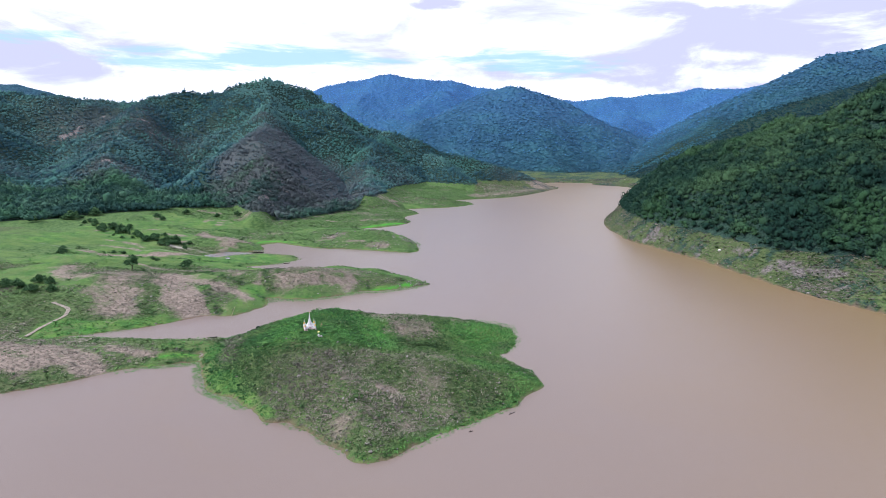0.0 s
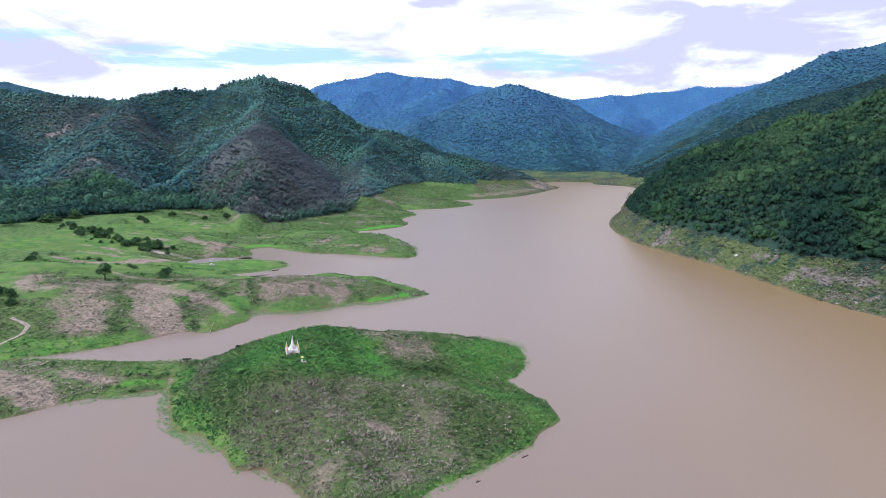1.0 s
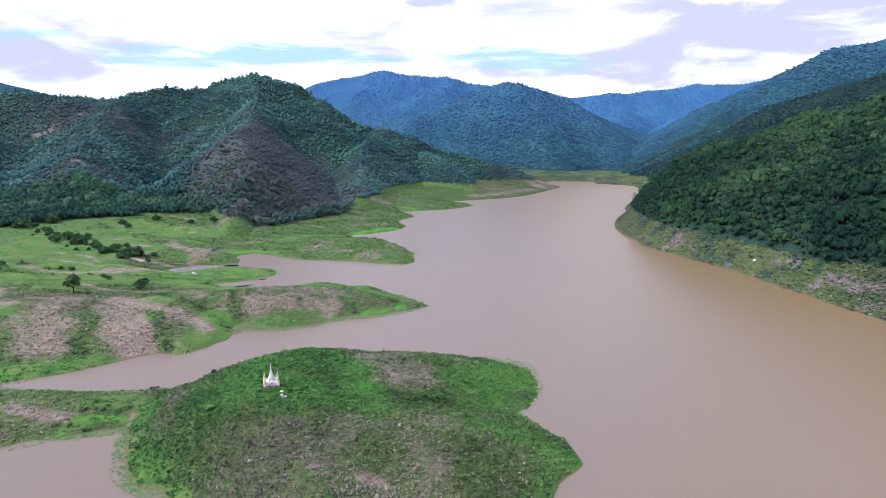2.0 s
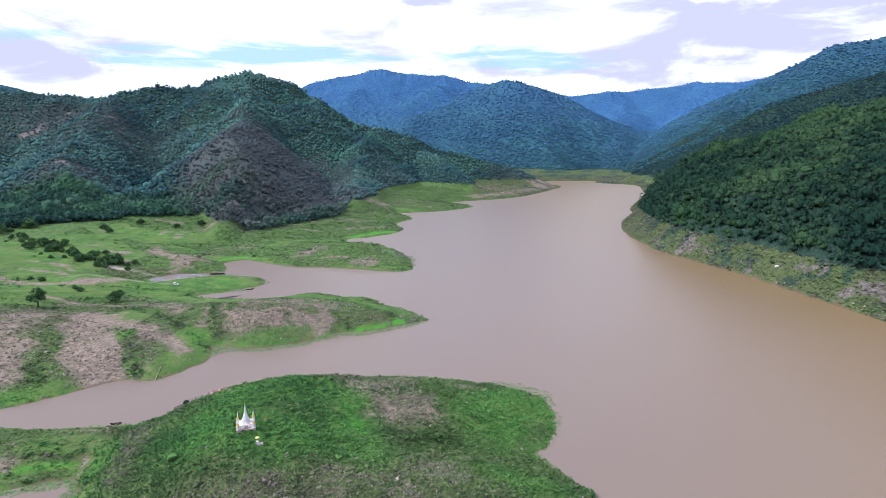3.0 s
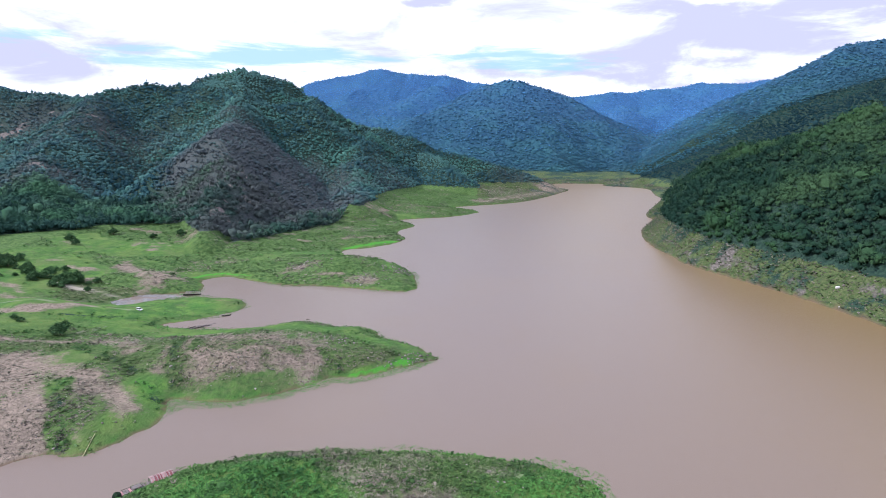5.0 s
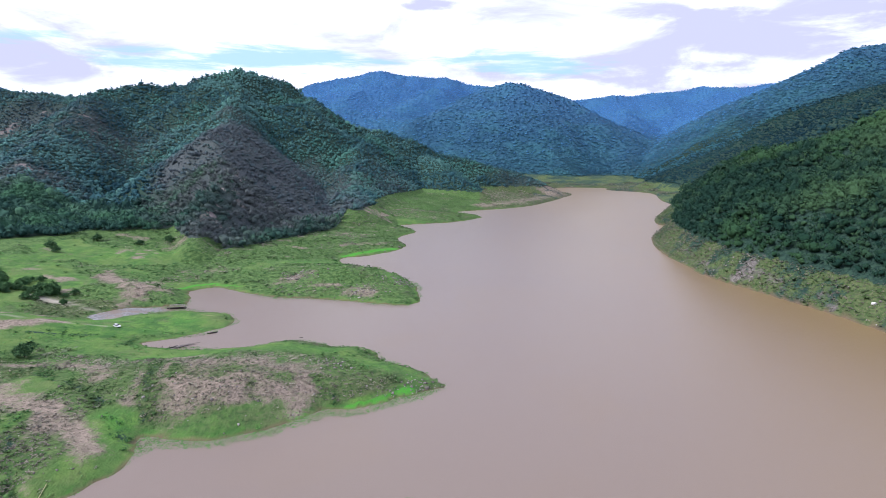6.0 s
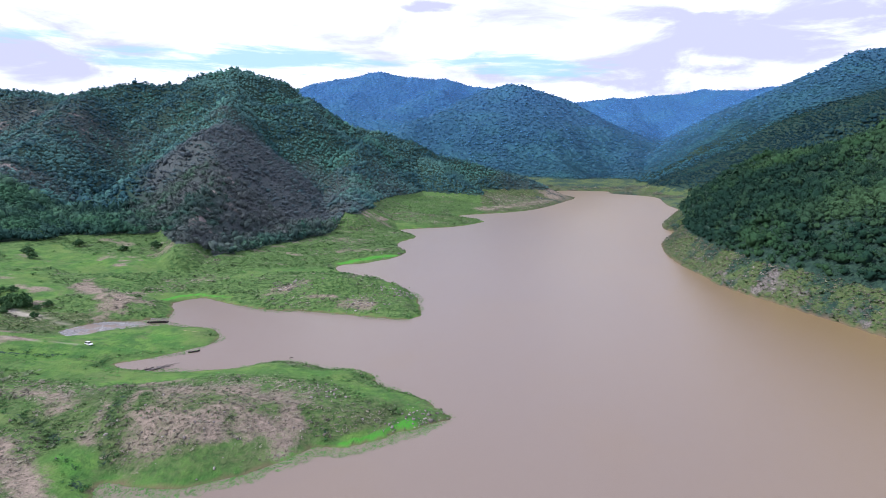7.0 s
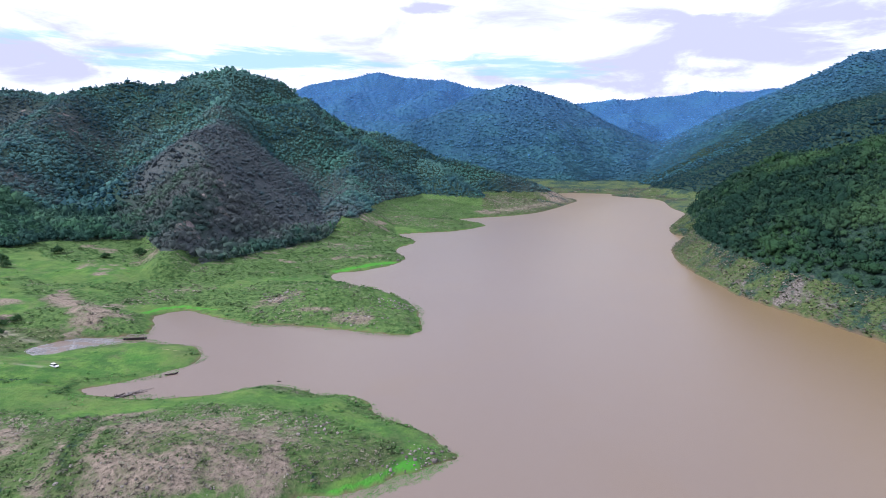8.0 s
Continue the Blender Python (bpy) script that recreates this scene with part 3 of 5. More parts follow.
lush = np.maximum(lush, np.clip(plain, 0, 1) * np.clip((fbm(X / 45, Y / 45, 4) - 0.36) * 3.6, 0, 0.85))
LUSH = [([(-58, 428), (-100, 436), (-140, 424), (-170, 424)], 11, 0.72), ([(-22, 402), (-42, 416), (-62, 424)], 8, 0.62), ([(-100, 358), (-78, 366), (-60, 378)], 6, 0.55),
        ([(-310, 619), (-270, 600), (-230, 610)], 26, 0.8), ([(-150, 596), (-110, 625), (-90, 650)], 16, 0.6), ([(-70, 246), (-66, 274), (-54, 286), (-36, 266), (-33, 248), (-54, 242)], 15, 1.0), ([(16, 278), (28, 290)], 15, 0.95), ([(-125, 262), (-111, 262), (-104, 245), (-98, 228), (-82, 206), (-64, 192)], 6, 0.95),
        ([(14, 246), (30, 230), (37, 222)], 7, 0.6), ([(-125, 356), (-116, 340), (-121, 318)], 10, 0.98), ([(-205, 281), (-180, 287), (-158, 300)], 9, 1.0), ([(-152, 297), (-134, 306)], 5, 1.0),
        ([(-100, 352), (-70, 349), (-52, 366)], 5, 0.5), ([(-190, 548), (-178, 556)], 12, 0.8), ([(-50, 575), (-40, 560)], 10, 0.6), ([(-60, 905), (-30, 905)], 16, 0.8),
        ([(249, 460), (262, 451), (278, 449)], 7, 0.42), ([(271, 378), (286, 386)], 7, 0.42), ([(256, 512), (242, 496)], 6, 0.35), ([(222, 610), (214, 630)], 6, 0.5), ([(420, 1230), (420, 1170)], 50, 0.8), ([(-200, 470), (-150, 477)], 22, 0.9)]
for line, reach, s in LUSH:
    lush = np.maximum(lush, s * beside(BX, BY, line, reach * 1.4) * (0.75 + 0.5 * fbm(X / 14, Y / 14, 3)))
lush = np.maximum(lush, 1.2 * beside(WX, WY, [(-64, 368), (-52, 377), (-40, 381), (-22, 391)], 5.5))
lush = np.maximum(lush, 1.2 * beside(WX, WY, [(-184, 544), (-180, 556), (-168, 564), (-148, 556)], 4.0))
lush = np.maximum(lush, 1.20 * beside(WX, WY, [(-98, 676), (-76, 690), (-50, 720)], 6.0))
lush = np.maximum(lush, 1.10 * beside(WX, WY, [(-128, 242), (-112, 249), (-113, 258)], 3.0))
bare = bare * (1 - 0.8 * gully)
slope_bank = (X < 60) * (X > -330) * (Y > 510) * (Y < 1000)
lush = lush - 0.36 * east_side * (lush < 0.5) - 0.20 * slope_bank * (lush < 0.5) - 0.3 * (Y > 1150) * (X > 60)
bare = np.maximum(bare, slope_bank * np.clip((fbm(X / 22 + 12, Y / 11, 3) - 0.55) * 3.0, 0, 0.6) * np.clip((H - 2) / 3, 0, 1))
def beyond_treeline(x, y):
    """Metres by which a place lies behind the edge of the western woods."""
    edge = np.interp(x, [-700, -450, -400, -365, -320, -285, -255, -219, -188, -157, -125, -110], [430, 480, 555, 622, 658, 672, 700, 655, 650, 705, 785, 2000])
    return y - edge + 44 * (fbm(x / 32 + 4, y / 32, 3) - 0.5)


wood = np.clip((H - 20.5) / 2.5, 0, 1)
wood = np.maximum(wood, np.clip(beyond_treeline(X, Y) / 6, 0, 1) * (Y < 1300))
wood = np.maximum(wood, 0.45 * gully)
# East bank dimmed through the forest-floor colour, as the sun leaves it too bright.
wood = np.maximum(wood, east_side * (0.38 + 0.8 * (fbm(X / 15 + 8, Y / 15, 3) - 0.45)))
wood = np.maximum(wood, (Y > 1150) * (X > 180) * (0.46 + 0.9 * (fbm(X / 24, Y / 24, 3) - 0.5)))
wet = np.clip(1 - D / 0.5, 0, 1)
green = np.clip((X < 60) * (Y > 510) * (Y < 1450) * 0.9 + islet_zone * (0.8 * np.clip((-66 - X) / 16, 0, 1) + 0.3 * np.clip((Y - 238) / 20, 0, 1)) + (Y > 322) * (Y < 470) * (X < 0) * (0.12 + 0.5 * np.clip((Y - 392) / 15, 0, 1)) + (X < -112) * (Y < 322) * 0.15 , 0, 1) * (0.35 + 1.3 * np.clip(fbm(X / 26 + 70, Y / 26, 3), 0, 1)) - 0.35 * (X > 100)
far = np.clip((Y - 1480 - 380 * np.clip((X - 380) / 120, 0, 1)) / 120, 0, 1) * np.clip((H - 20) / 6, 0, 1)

# The blue field is a haze tint that grows with distance.
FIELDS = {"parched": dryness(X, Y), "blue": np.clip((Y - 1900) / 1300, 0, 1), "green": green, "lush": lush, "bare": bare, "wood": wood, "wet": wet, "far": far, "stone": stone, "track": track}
gy, gx = np.gradient(H, GY, GX)
NORMALS = np.stack([-gx, -gy, np.ones(H.shape)], -1)
NORMALS /= np.linalg.norm(NORMALS, axis=-1, keepdims=True)
index = np.arange(H.size).reshape(H.shape)
QUADS = np.stack([index[:-1, :-1], index[:-1, 1:], index[1:, 1:], index[1:, :-1]], -1).reshape(-1, 4)
quad_at = np.stack([X.ravel()[QUADS].mean(1), Y.ravel()[QUADS].mean(1), H.ravel()[QUADS].mean(1)], 1)
qx, qy, qh = quad_at.T
which = np.zeros(len(QUADS), int)
which[(qx > -112) & (qx < 60) & (qy > 150) & (qy < 322) & (qh > -0.5)] = 1
high = (qh > 22) & (qy > -500)
which[high & (qx < 300) & (qy < 1560)] = 2
which[high & (qx > 190) & (qy < 1250)] = 3
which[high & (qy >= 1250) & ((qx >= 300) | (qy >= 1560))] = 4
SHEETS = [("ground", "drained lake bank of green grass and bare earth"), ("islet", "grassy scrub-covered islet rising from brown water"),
          ("hill_1", "steep wooded hill with a dark dry spur"), ("hill_2", "steep hillside of dense green forest"), ("mountain_1", "distant forested mountain range, haze painted as blue-green")]
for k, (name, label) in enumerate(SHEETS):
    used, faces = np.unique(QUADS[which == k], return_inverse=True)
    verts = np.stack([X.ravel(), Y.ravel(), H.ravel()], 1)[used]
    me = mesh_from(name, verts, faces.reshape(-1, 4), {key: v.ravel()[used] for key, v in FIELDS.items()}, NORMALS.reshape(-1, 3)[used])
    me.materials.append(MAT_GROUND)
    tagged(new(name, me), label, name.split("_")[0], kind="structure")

def footpath(line, wide):
    """A worn strip of earth laid over the ground along a line."""
    pts = np.array(line, float)
    at = np.concatenate([a + (b - a) * np.linspace(0, 1, 12, endpoint=False)[:, None] for a, b in zip(pts, pts[1:])])
    for _ in range(6):
        at[1:-1] = (at[:-2] + 2 * at[1:-1] + at[2:]) / 4
    way = np.gradient(at, axis=0)
    side = np.stack([-way[:, 1], way[:, 0]], 1) / np.linalg.norm(way, axis=1, keepdims=True)
    half = wide * (0.7 + 0.6 * fbm(at[:, 0] / 4, at[:, 1] / 4, 2))[:, None]
    rows = [at + side * half * k for k in (-0.5, -0.17, 0.17, 0.5)]
    z = np.maximum.reduce([read(H, r[:, 0], r[:, 1]) for r in rows]) + 0.10
    verts = np.concatenate([np.column_stack([r, z - (0.14 if k in (0, 3) else 0.0)]) for k, r in enumerate(rows)])
    n = len(at)
    faces = np.array([(k * n + i, k * n + i + 1, (k + 1) * n + i + 1, (k + 1) * n + i) for k in range(3) for i in range(n - 1)])[:, ::-1]
    me = mesh_from("footpath", verts, faces)
    m, t, b, pos = material("trodden_earth", 0.9, 0.15)
    link(t, mix(t, ramp(t, noise_tex(t, pos, 0.9, 4, 0.6), 0.35, 0.65), (0.36, 0.31, 0.25), (0.20, 0.175, 0.13)), b.inputs["Base Color"])
    me.materials.append(m)
    tagged(new("footpath", me), "pale trodden earth path across the bank", "path", kind="structure")


footpath([(-208, 270), (-208, 277), (-206, 286), (-204, 295), (-207, 303), (-214, 307), (-220, 309)], 2.2)

bm = bmesh.new()
bmesh.ops.create_grid(bm, x_segments=20, y_segments=20, size=1)
bmesh.ops.transform(bm, matrix=Matrix.Translation((0, 500, 0)) @ Matrix.Diagonal((900, 1500, 1, 1)), verts=bm.verts)
me = bpy.data.meshes.new("water")
bm.to_mesh(me)
bm.free()
me.materials.append(MAT_WATER)
tagged(new("water", me), "calm muddy brown reservoir water", "water", kind="structure")


# ---- forest ----
def crown_shapes(count, seed, sprigs, level=1, spread_out=1.0, leaf=1.0, core=1.0):
    """Lumpy unit crowns with loose sprigs standing off them: lists of corners and triangles."""
    rng, shapes = np.random.RandomState(seed), []
    for _ in range(count):
        bm = bmesh.new()
        bmesh.ops.create_icosphere(bm, subdivisions=level, radius=1)
        off = Vector(rng.rand(3) * 50)
        for v in bm.verts:
            n = noise.noise(v.co * 1.7 + off)
            v.co *= core * (0.80 + 0.60 * n + 0.09 * rng.randn())
            v.co.z = v.co.z * 0.85 + 0.15
        bm.verts.index_update()
        verts = [tuple(v.co) for v in bm.verts]
        tris = [tuple(v.index for v in f.verts) for f in bm.faces]
        bm.free()
        for _ in range(sprigs):
            q = rng.randn(3)
            q /= np.linalg.norm(q)
            q[2] = abs(q[2]) * 0.9 - 0.1
            base = q * (0.72 + 0.38 * rng.rand()) * spread_out
            s, n0 = rng.randn(3) * 0.26 * leaf, len(verts)
            w = np.cross(q, rng.randn(3)) * 0.26 * leaf
            verts += [tuple(base + s), tuple(base + w), tuple(base - s * 0.8 + q * 0.15)]
            tris.append((n0, n0 + 1, n0 + 2))
        shapes.append((np.array(verts), np.array(tris)))
    return shapes


def tuft_shapes(count, seed, blades):
    """Low sprays of pointed leaves round a foot, one unit high."""
    rng, shapes = np.random.RandomState(seed), []
    for _ in range(count):
        verts, tris = [], []
        for k in range(blades):
            a, lean, n0 = rng.rand() * 6.28, rng.uniform(0.25, 1.0), len(verts)
            out = np.array([math.cos(a), math.sin(a), 0])
            side = np.array([-out[1], out[0], 0]) * rng.uniform(0.16, 0.34)
            foot, tip = out * rng.uniform(0, 0.4), out * (0.3 + lean) + np.array([0, 0, rng.uniform(0.5, 1.0)])
            verts += [tuple(foot - side), tuple(foot + side), tuple(tip)]
            tris.append((n0, n0 + 1, n0 + 2))
        shapes.append((np.array(verts), np.array(tris)))
    return shapes


def spray_shapes(count, seed, leaves, size):
    """Loose low domes of small leaves at all angles, with no body inside."""
    rng, shapes = np.random.RandomState(seed), []
    for _ in range(count):
        q = rng.randn(leaves, 3)
        q /= np.linalg.norm(q, axis=1, keepdims=True)
        q[:, 2] = np.abs(q[:, 2])
        at = q * rng.uniform(0.35, 1.0, (leaves, 1)) * np.array([1.0, 1.0, 0.9])
        verts = np.concatenate([at + rng.randn(leaves, 3) * size for _ in range(3)])
        shapes.append((verts, np.stack([np.arange(leaves), np.arange(leaves) + leaves, np.arange(leaves) + 2 * leaves], 1)))
    return shapes


def scatter(name, at, size, tall, shapes, mat, label, category, seed, fields):
    """One mesh of many copies of the shapes, each turned and sized."""
    rng = np.random.RandomState(seed)
    pick = rng.randint(len(shapes), size=len(at))
    turn = rng.rand(len(at)) * 2 * np.pi
    vs, fs, ts, base = [], [], {key: [] for key in fields}, 0
    for k, (verts, tris) in enumerate(shapes):
        sel = np.where(pick == k)[0]
        if not len(sel):
            continue
        c, s = np.cos(turn[sel])[:, None], np.sin(turn[sel])[:, None]
        x, y, z = verts[:, 0][None], verts[:, 1][None], verts[:, 2][None]
        p = np.stack([(x * c - y * s) * size[sel, None], (x * s + y * c) * size[sel, None], z * tall[sel, None]], -1) + at[sel][:, None, :]
        f = tris[None] + (np.arange(len(sel)) * len(verts))[:, None, None] + base
        vs.append(p.reshape(-1, 3)), fs.append(f.reshape(-1, 3))
        for key, values in fields.items():
            ts[key].append(np.repeat(values[sel], len(verts), axis=0))
        base += len(sel) * len(verts)
    me = mesh_from(name, np.concatenate(vs), np.concatenate(fs), {key: np.concatenate(v) for key, v in ts.items()}, smooth=name == "forest")
    me.materials.append(mat)
    return tagged(new(name, me), label, category, kind="stuff")


def spread(x0, x1, y0, y1, step, seed):
    """Jittered places over a field, and a reader of the land's grids at them."""
    rng = np.random.RandomState(seed)
    gx, gy = np.meshgrid(np.arange(x0, x1, step), np.arange(y0, y1, step))
    x, y = gx.ravel() + rng.uniform(-0.5, 0.5, gx.size) * step, gy.ravel() + rng.uniform(-0.5, 0.5, gx.size) * step
    return x, y, rng


def forest(name, x0, x1, y0, y1, step, seed, keep, size, shapes, mat, label):
    x, y, rng = spread(x0, x1, y0, y1, step, seed)
    h, dry, rock = read(H, x, y), dryness(x, y), read(stone, x, y)
    ok = keep(x, y, h) & ((h > 21.5 + 0.5 * rng.randn(len(x))) | ((beyond_treeline(x, y) > 0) & (y < 1300))) & (rng.rand(len(x)) > 0.8 * rock + 0.10 * dry)
    back = read(NORMALS[:, :, 0], x, y) * -x + read(NORMALS[:, :, 1], x, y) * (200 - y) + read(NORMALS[:, :, 2], x, y) * (110 - h)
    ok = ok & ((back > -0.06 * np.hypot(x, y)) | (rng.rand(len(x)) < 0.15))
    x, y, h, dry, rock = x[ok], y[ok], h[ok], dry[ok], rock[ok]
    slope = np.stack([read(NORMALS[:, :, k], x, y) for k in range(3)], 1)
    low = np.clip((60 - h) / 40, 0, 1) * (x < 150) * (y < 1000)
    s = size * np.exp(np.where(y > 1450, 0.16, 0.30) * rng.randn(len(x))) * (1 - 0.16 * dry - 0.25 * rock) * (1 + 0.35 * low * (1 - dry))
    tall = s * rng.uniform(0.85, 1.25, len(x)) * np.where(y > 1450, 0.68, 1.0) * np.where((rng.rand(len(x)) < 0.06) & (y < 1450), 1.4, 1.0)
    # Sunlight painted into crown tone: lighter on the lit ridges and summit.
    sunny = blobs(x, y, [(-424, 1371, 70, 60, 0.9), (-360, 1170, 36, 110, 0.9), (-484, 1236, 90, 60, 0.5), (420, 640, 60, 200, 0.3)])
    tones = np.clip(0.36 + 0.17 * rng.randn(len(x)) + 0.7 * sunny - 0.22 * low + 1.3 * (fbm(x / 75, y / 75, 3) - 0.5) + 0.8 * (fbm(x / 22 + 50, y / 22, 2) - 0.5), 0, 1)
    # Beyond 1900 m the dry field carries the blue haze tint instead.
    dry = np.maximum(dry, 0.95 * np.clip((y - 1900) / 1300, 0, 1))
    dry = np.clip(dry * 1.1 + 0.18 * rng.randn(len(x)) * (dry > 0.1), 0, 1)
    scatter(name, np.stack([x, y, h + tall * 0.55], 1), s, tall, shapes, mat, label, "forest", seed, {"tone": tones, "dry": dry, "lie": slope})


NEAR_CROWNS, MID_CROWNS = crown_shapes(8, 3, 40, 1, 1.04, 0.58, 0.66), crown_shapes(8, 5, 9, 1, 1.05, 1.1, 0.82)
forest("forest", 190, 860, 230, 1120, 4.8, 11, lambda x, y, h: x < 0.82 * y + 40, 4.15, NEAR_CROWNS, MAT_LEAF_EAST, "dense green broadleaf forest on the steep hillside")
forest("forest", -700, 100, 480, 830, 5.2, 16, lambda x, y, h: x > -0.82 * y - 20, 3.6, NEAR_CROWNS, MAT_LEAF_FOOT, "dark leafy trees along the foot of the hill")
forest("forest", -1250, 300, 830, 1450, 5.1, 12, lambda x, y, h: (x > -0.82 * y + 20) & ((x < 100) | (y > 1150)), 2.65, MID_CROWNS, MAT_LEAF_WEST_HAZED, "dark scrubby forest covering the steep hill")
forest("forest", 420, 1500, 1060, 1850, 8.5, 14, lambda x, y, h: (x > 430) & (x < 0.85 * y) & (y < 1800), 4.4, MID_CROWNS, MAT_LEAF_BAY_HAZED, "green forest on the slopes above the far bay")
forest("forest", -1500, 1600, 1470, 2300, 10.0, 13, lambda x, y, h: (x > -0.52 * y - 60) & (x < 0.78 * y - 60) & ((x < 430) | (y > 1700)) & (np.abs(np.sin(x * 12.9 + y * 78.2) * 437.6) % 1 > (y - 1900) / 420), 4.7, MID_CROWNS, MAT_LEAF_FAR_HAZED, "far woods on the mountain slopes, tinted blue for haze")
forest("forest", -1000, 2500, 2080, 3900, 19.0, 15, lambda x, y, h: (x > -0.25 * y - 20) & (x < 0.66 * y) & (h > 110), 5.2, MID_CROWNS, MAT_LEAF_FAR_HAZED, "distant woods on the high mountain range, tinted blue for haze")


# ---- low plants on the drained banks ----
# Pale greys for the flecks added to whiten the inlet water.
def plain_pale():
    m, t, b, pos = material("pale_flecks", 0.7, 0.3)
    link(t, mix(t, attr(t, "tone"), (0.20, 0.20, 0.20), (0.44, 0.44, 0.45)), b.inputs["Base Color"])
    return m



def plants(x0, x1, y0, y1, step, seed, keep, size, label):
    x, y, rng = spread(x0, x1, y0, y1, step, seed)
    h, d, b, l, w = (read(g, x, y) for g in (H, D, bare, lush, wood))
    patch = fbm(x / 7, y / 7, 3)
    ok = keep(x, y) & (d > 0.4) & (h < 22) & (w < 0.85) & (read(worn, x, y) < 0.2) & (rng.rand(len(x)) > 0.15 * np.clip(b, 0, 1) + 0.92 * np.clip(l * 1.5, 0, 1) * np.where(y < 322, h < 4, 1)) & (rng.rand(len(x)) < patch * 1.8)
    x, y, h, b, l, w = x[ok], y[ok], h[ok], b[ok], l[ok], w[ok]
    s = size * rng.lognormal(0, 0.35, len(x)) * (0.75 + 0.5 * w) * np.where((l > 0.5) & (y > 322), 0.6, 1)
    dry = ((rng.rand(len(x)) < 0.34 + 1.0 * b - 0.7 * l - 0.5 * w + 0.9 * (fbm(x / 22, y / 22, 3) - 0.5) - 0.25 * (x > 150)) * 0.9).astype(float)
    fields = {"tone": np.clip(0.42 + 0.2 * dry - 0.1 * (x > 150) + 0.22 * l + 0.30 * rng.randn(len(x)) + 1.1 * (fbm(x / 13 + 3, y / 13, 2) - 0.5), 0, 1), "dry": dry, "lush": np.clip(l + 0.1 * rng.randn(len(x)), 0, 1)}
    scatter("low_plants", np.stack([x, y, h - 0.05], 1), s, s * rng.uniform(0.6, 1.1, len(x)), TUFTS, MAT_TUFT, label, "plants", seed, fields)


def brush(x0, x1, y0, y1, step, seed, keep, size, label):
    """A cover of low rounded shrubs, green or straw-coloured in drifts."""
    x, y, rng = spread(x0, x1, y0, y1, step, seed)
    h, d, b, l, w, g = (read(f, x, y) for f in (H, D, bare, lush, wood, green))
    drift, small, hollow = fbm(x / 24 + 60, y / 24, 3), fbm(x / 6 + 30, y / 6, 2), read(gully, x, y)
    ok = keep(x, y) & (d > 0.6) & (h < 22) & (w < 0.9) & (read(worn, x, y) < 0.2) & (rng.rand(len(x)) < (0.45 + 1.1 * small) * np.where((l > 0.45) & (y > 322), 0.05 + 0.5 * np.clip(fbm(x / 15 + 20, y / 15, 3) * 6 - 3.3, 0, 1) * (l < 0.75), np.where((l > 0.45) & (h < 3) & (x < -60), 0.6, 1.0)) * (1 + 0.4 * np.exp(-((x + 88) / 30) ** 2 - ((y - 377) / 14) ** 2) - 0.55 * np.clip(b, 0, 1)))
    x, y, h, b, l, w, g, drift, hollow = (a[ok] for a in (x, y, h, b, l, w, g, drift, hollow))
    s = size * rng.lognormal(0, 0.32, len(x)) * (1 - 0.25 * np.clip(b, 0, 1)) * np.where((l > 0.45) & (y > 322), 0.7, 1)
    dry = np.clip(0.37 + 3.2 * (drift - 0.5) + 1.5 * b + 0.36 * (x > 150) + 0.16 * ((x > -112) & (y < 240)) - 1.3 * l - 0.55 * np.maximum(g, 0) + 0.22 * rng.randn(len(x)), 0, 0.95)
    # Leaf tone replaces shade in uncarved gullies and dims the east bank.
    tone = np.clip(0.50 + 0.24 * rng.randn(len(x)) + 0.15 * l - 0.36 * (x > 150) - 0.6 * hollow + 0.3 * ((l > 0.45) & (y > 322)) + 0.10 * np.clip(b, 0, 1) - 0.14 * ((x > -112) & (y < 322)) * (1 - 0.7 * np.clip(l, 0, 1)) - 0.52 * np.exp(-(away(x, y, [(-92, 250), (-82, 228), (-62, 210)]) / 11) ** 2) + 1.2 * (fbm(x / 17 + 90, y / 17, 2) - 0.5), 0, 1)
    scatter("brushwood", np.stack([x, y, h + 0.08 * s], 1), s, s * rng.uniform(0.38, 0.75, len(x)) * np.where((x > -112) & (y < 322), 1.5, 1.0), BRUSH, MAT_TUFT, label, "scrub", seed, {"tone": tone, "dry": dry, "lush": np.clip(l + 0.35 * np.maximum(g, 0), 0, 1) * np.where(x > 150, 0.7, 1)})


TUFTS, BRUSH = tuft_shapes(8, 21, 9), spray_shapes(10, 23, 14, 0.28)
brush(-112, 46, 158, 322, 0.95, 31, lambda x, y: x > -112, 0.66, "mixed green and straw-coloured scrub on the islet")
brush(-300, -8, 205, 460, 1.6, 32, lambda x, y: (x < -112) | (y > 322), 0.82, "low green and dry scrub on the drained bank")
brush(-330, 60, 460, 1200, 2.9, 33, lambda x, y: x > -0.6 * y, 1.2, "low green scrub on the sloping bank")
brush(60, 290, 900, 1420, 4.6, 36, lambda x, y: x > 0, 1.9, "low green scrub below the trees on the far bank")
brush(250, 520, 1420, 1720, 6.5, 39, lambda x, y: x > 0, 2.4, "low olive scrub on the shore of the far bay")
plants(-112, 46, 158, 322, 1.5, 37, lambda x, y: x > -112, 0.62, "straw and green grass tufts on the islet")
plants(-300, -8, 205, 460, 2.6, 38, lambda x, y: (x < -112) | (y > 322), 0.7, "straw and green grass tufts on the drained bank")
brush(190, 330, 290, 1060, 2.3, 35, lambda x, y: x > 0, 1.15, "grey-brown and green scrub on the steep bank")
plants(195, 320, 300, 1050, 2.2, 34, lambda x, y: x > 0, 1.1, "sparse green and dry scrub on the steep bank")


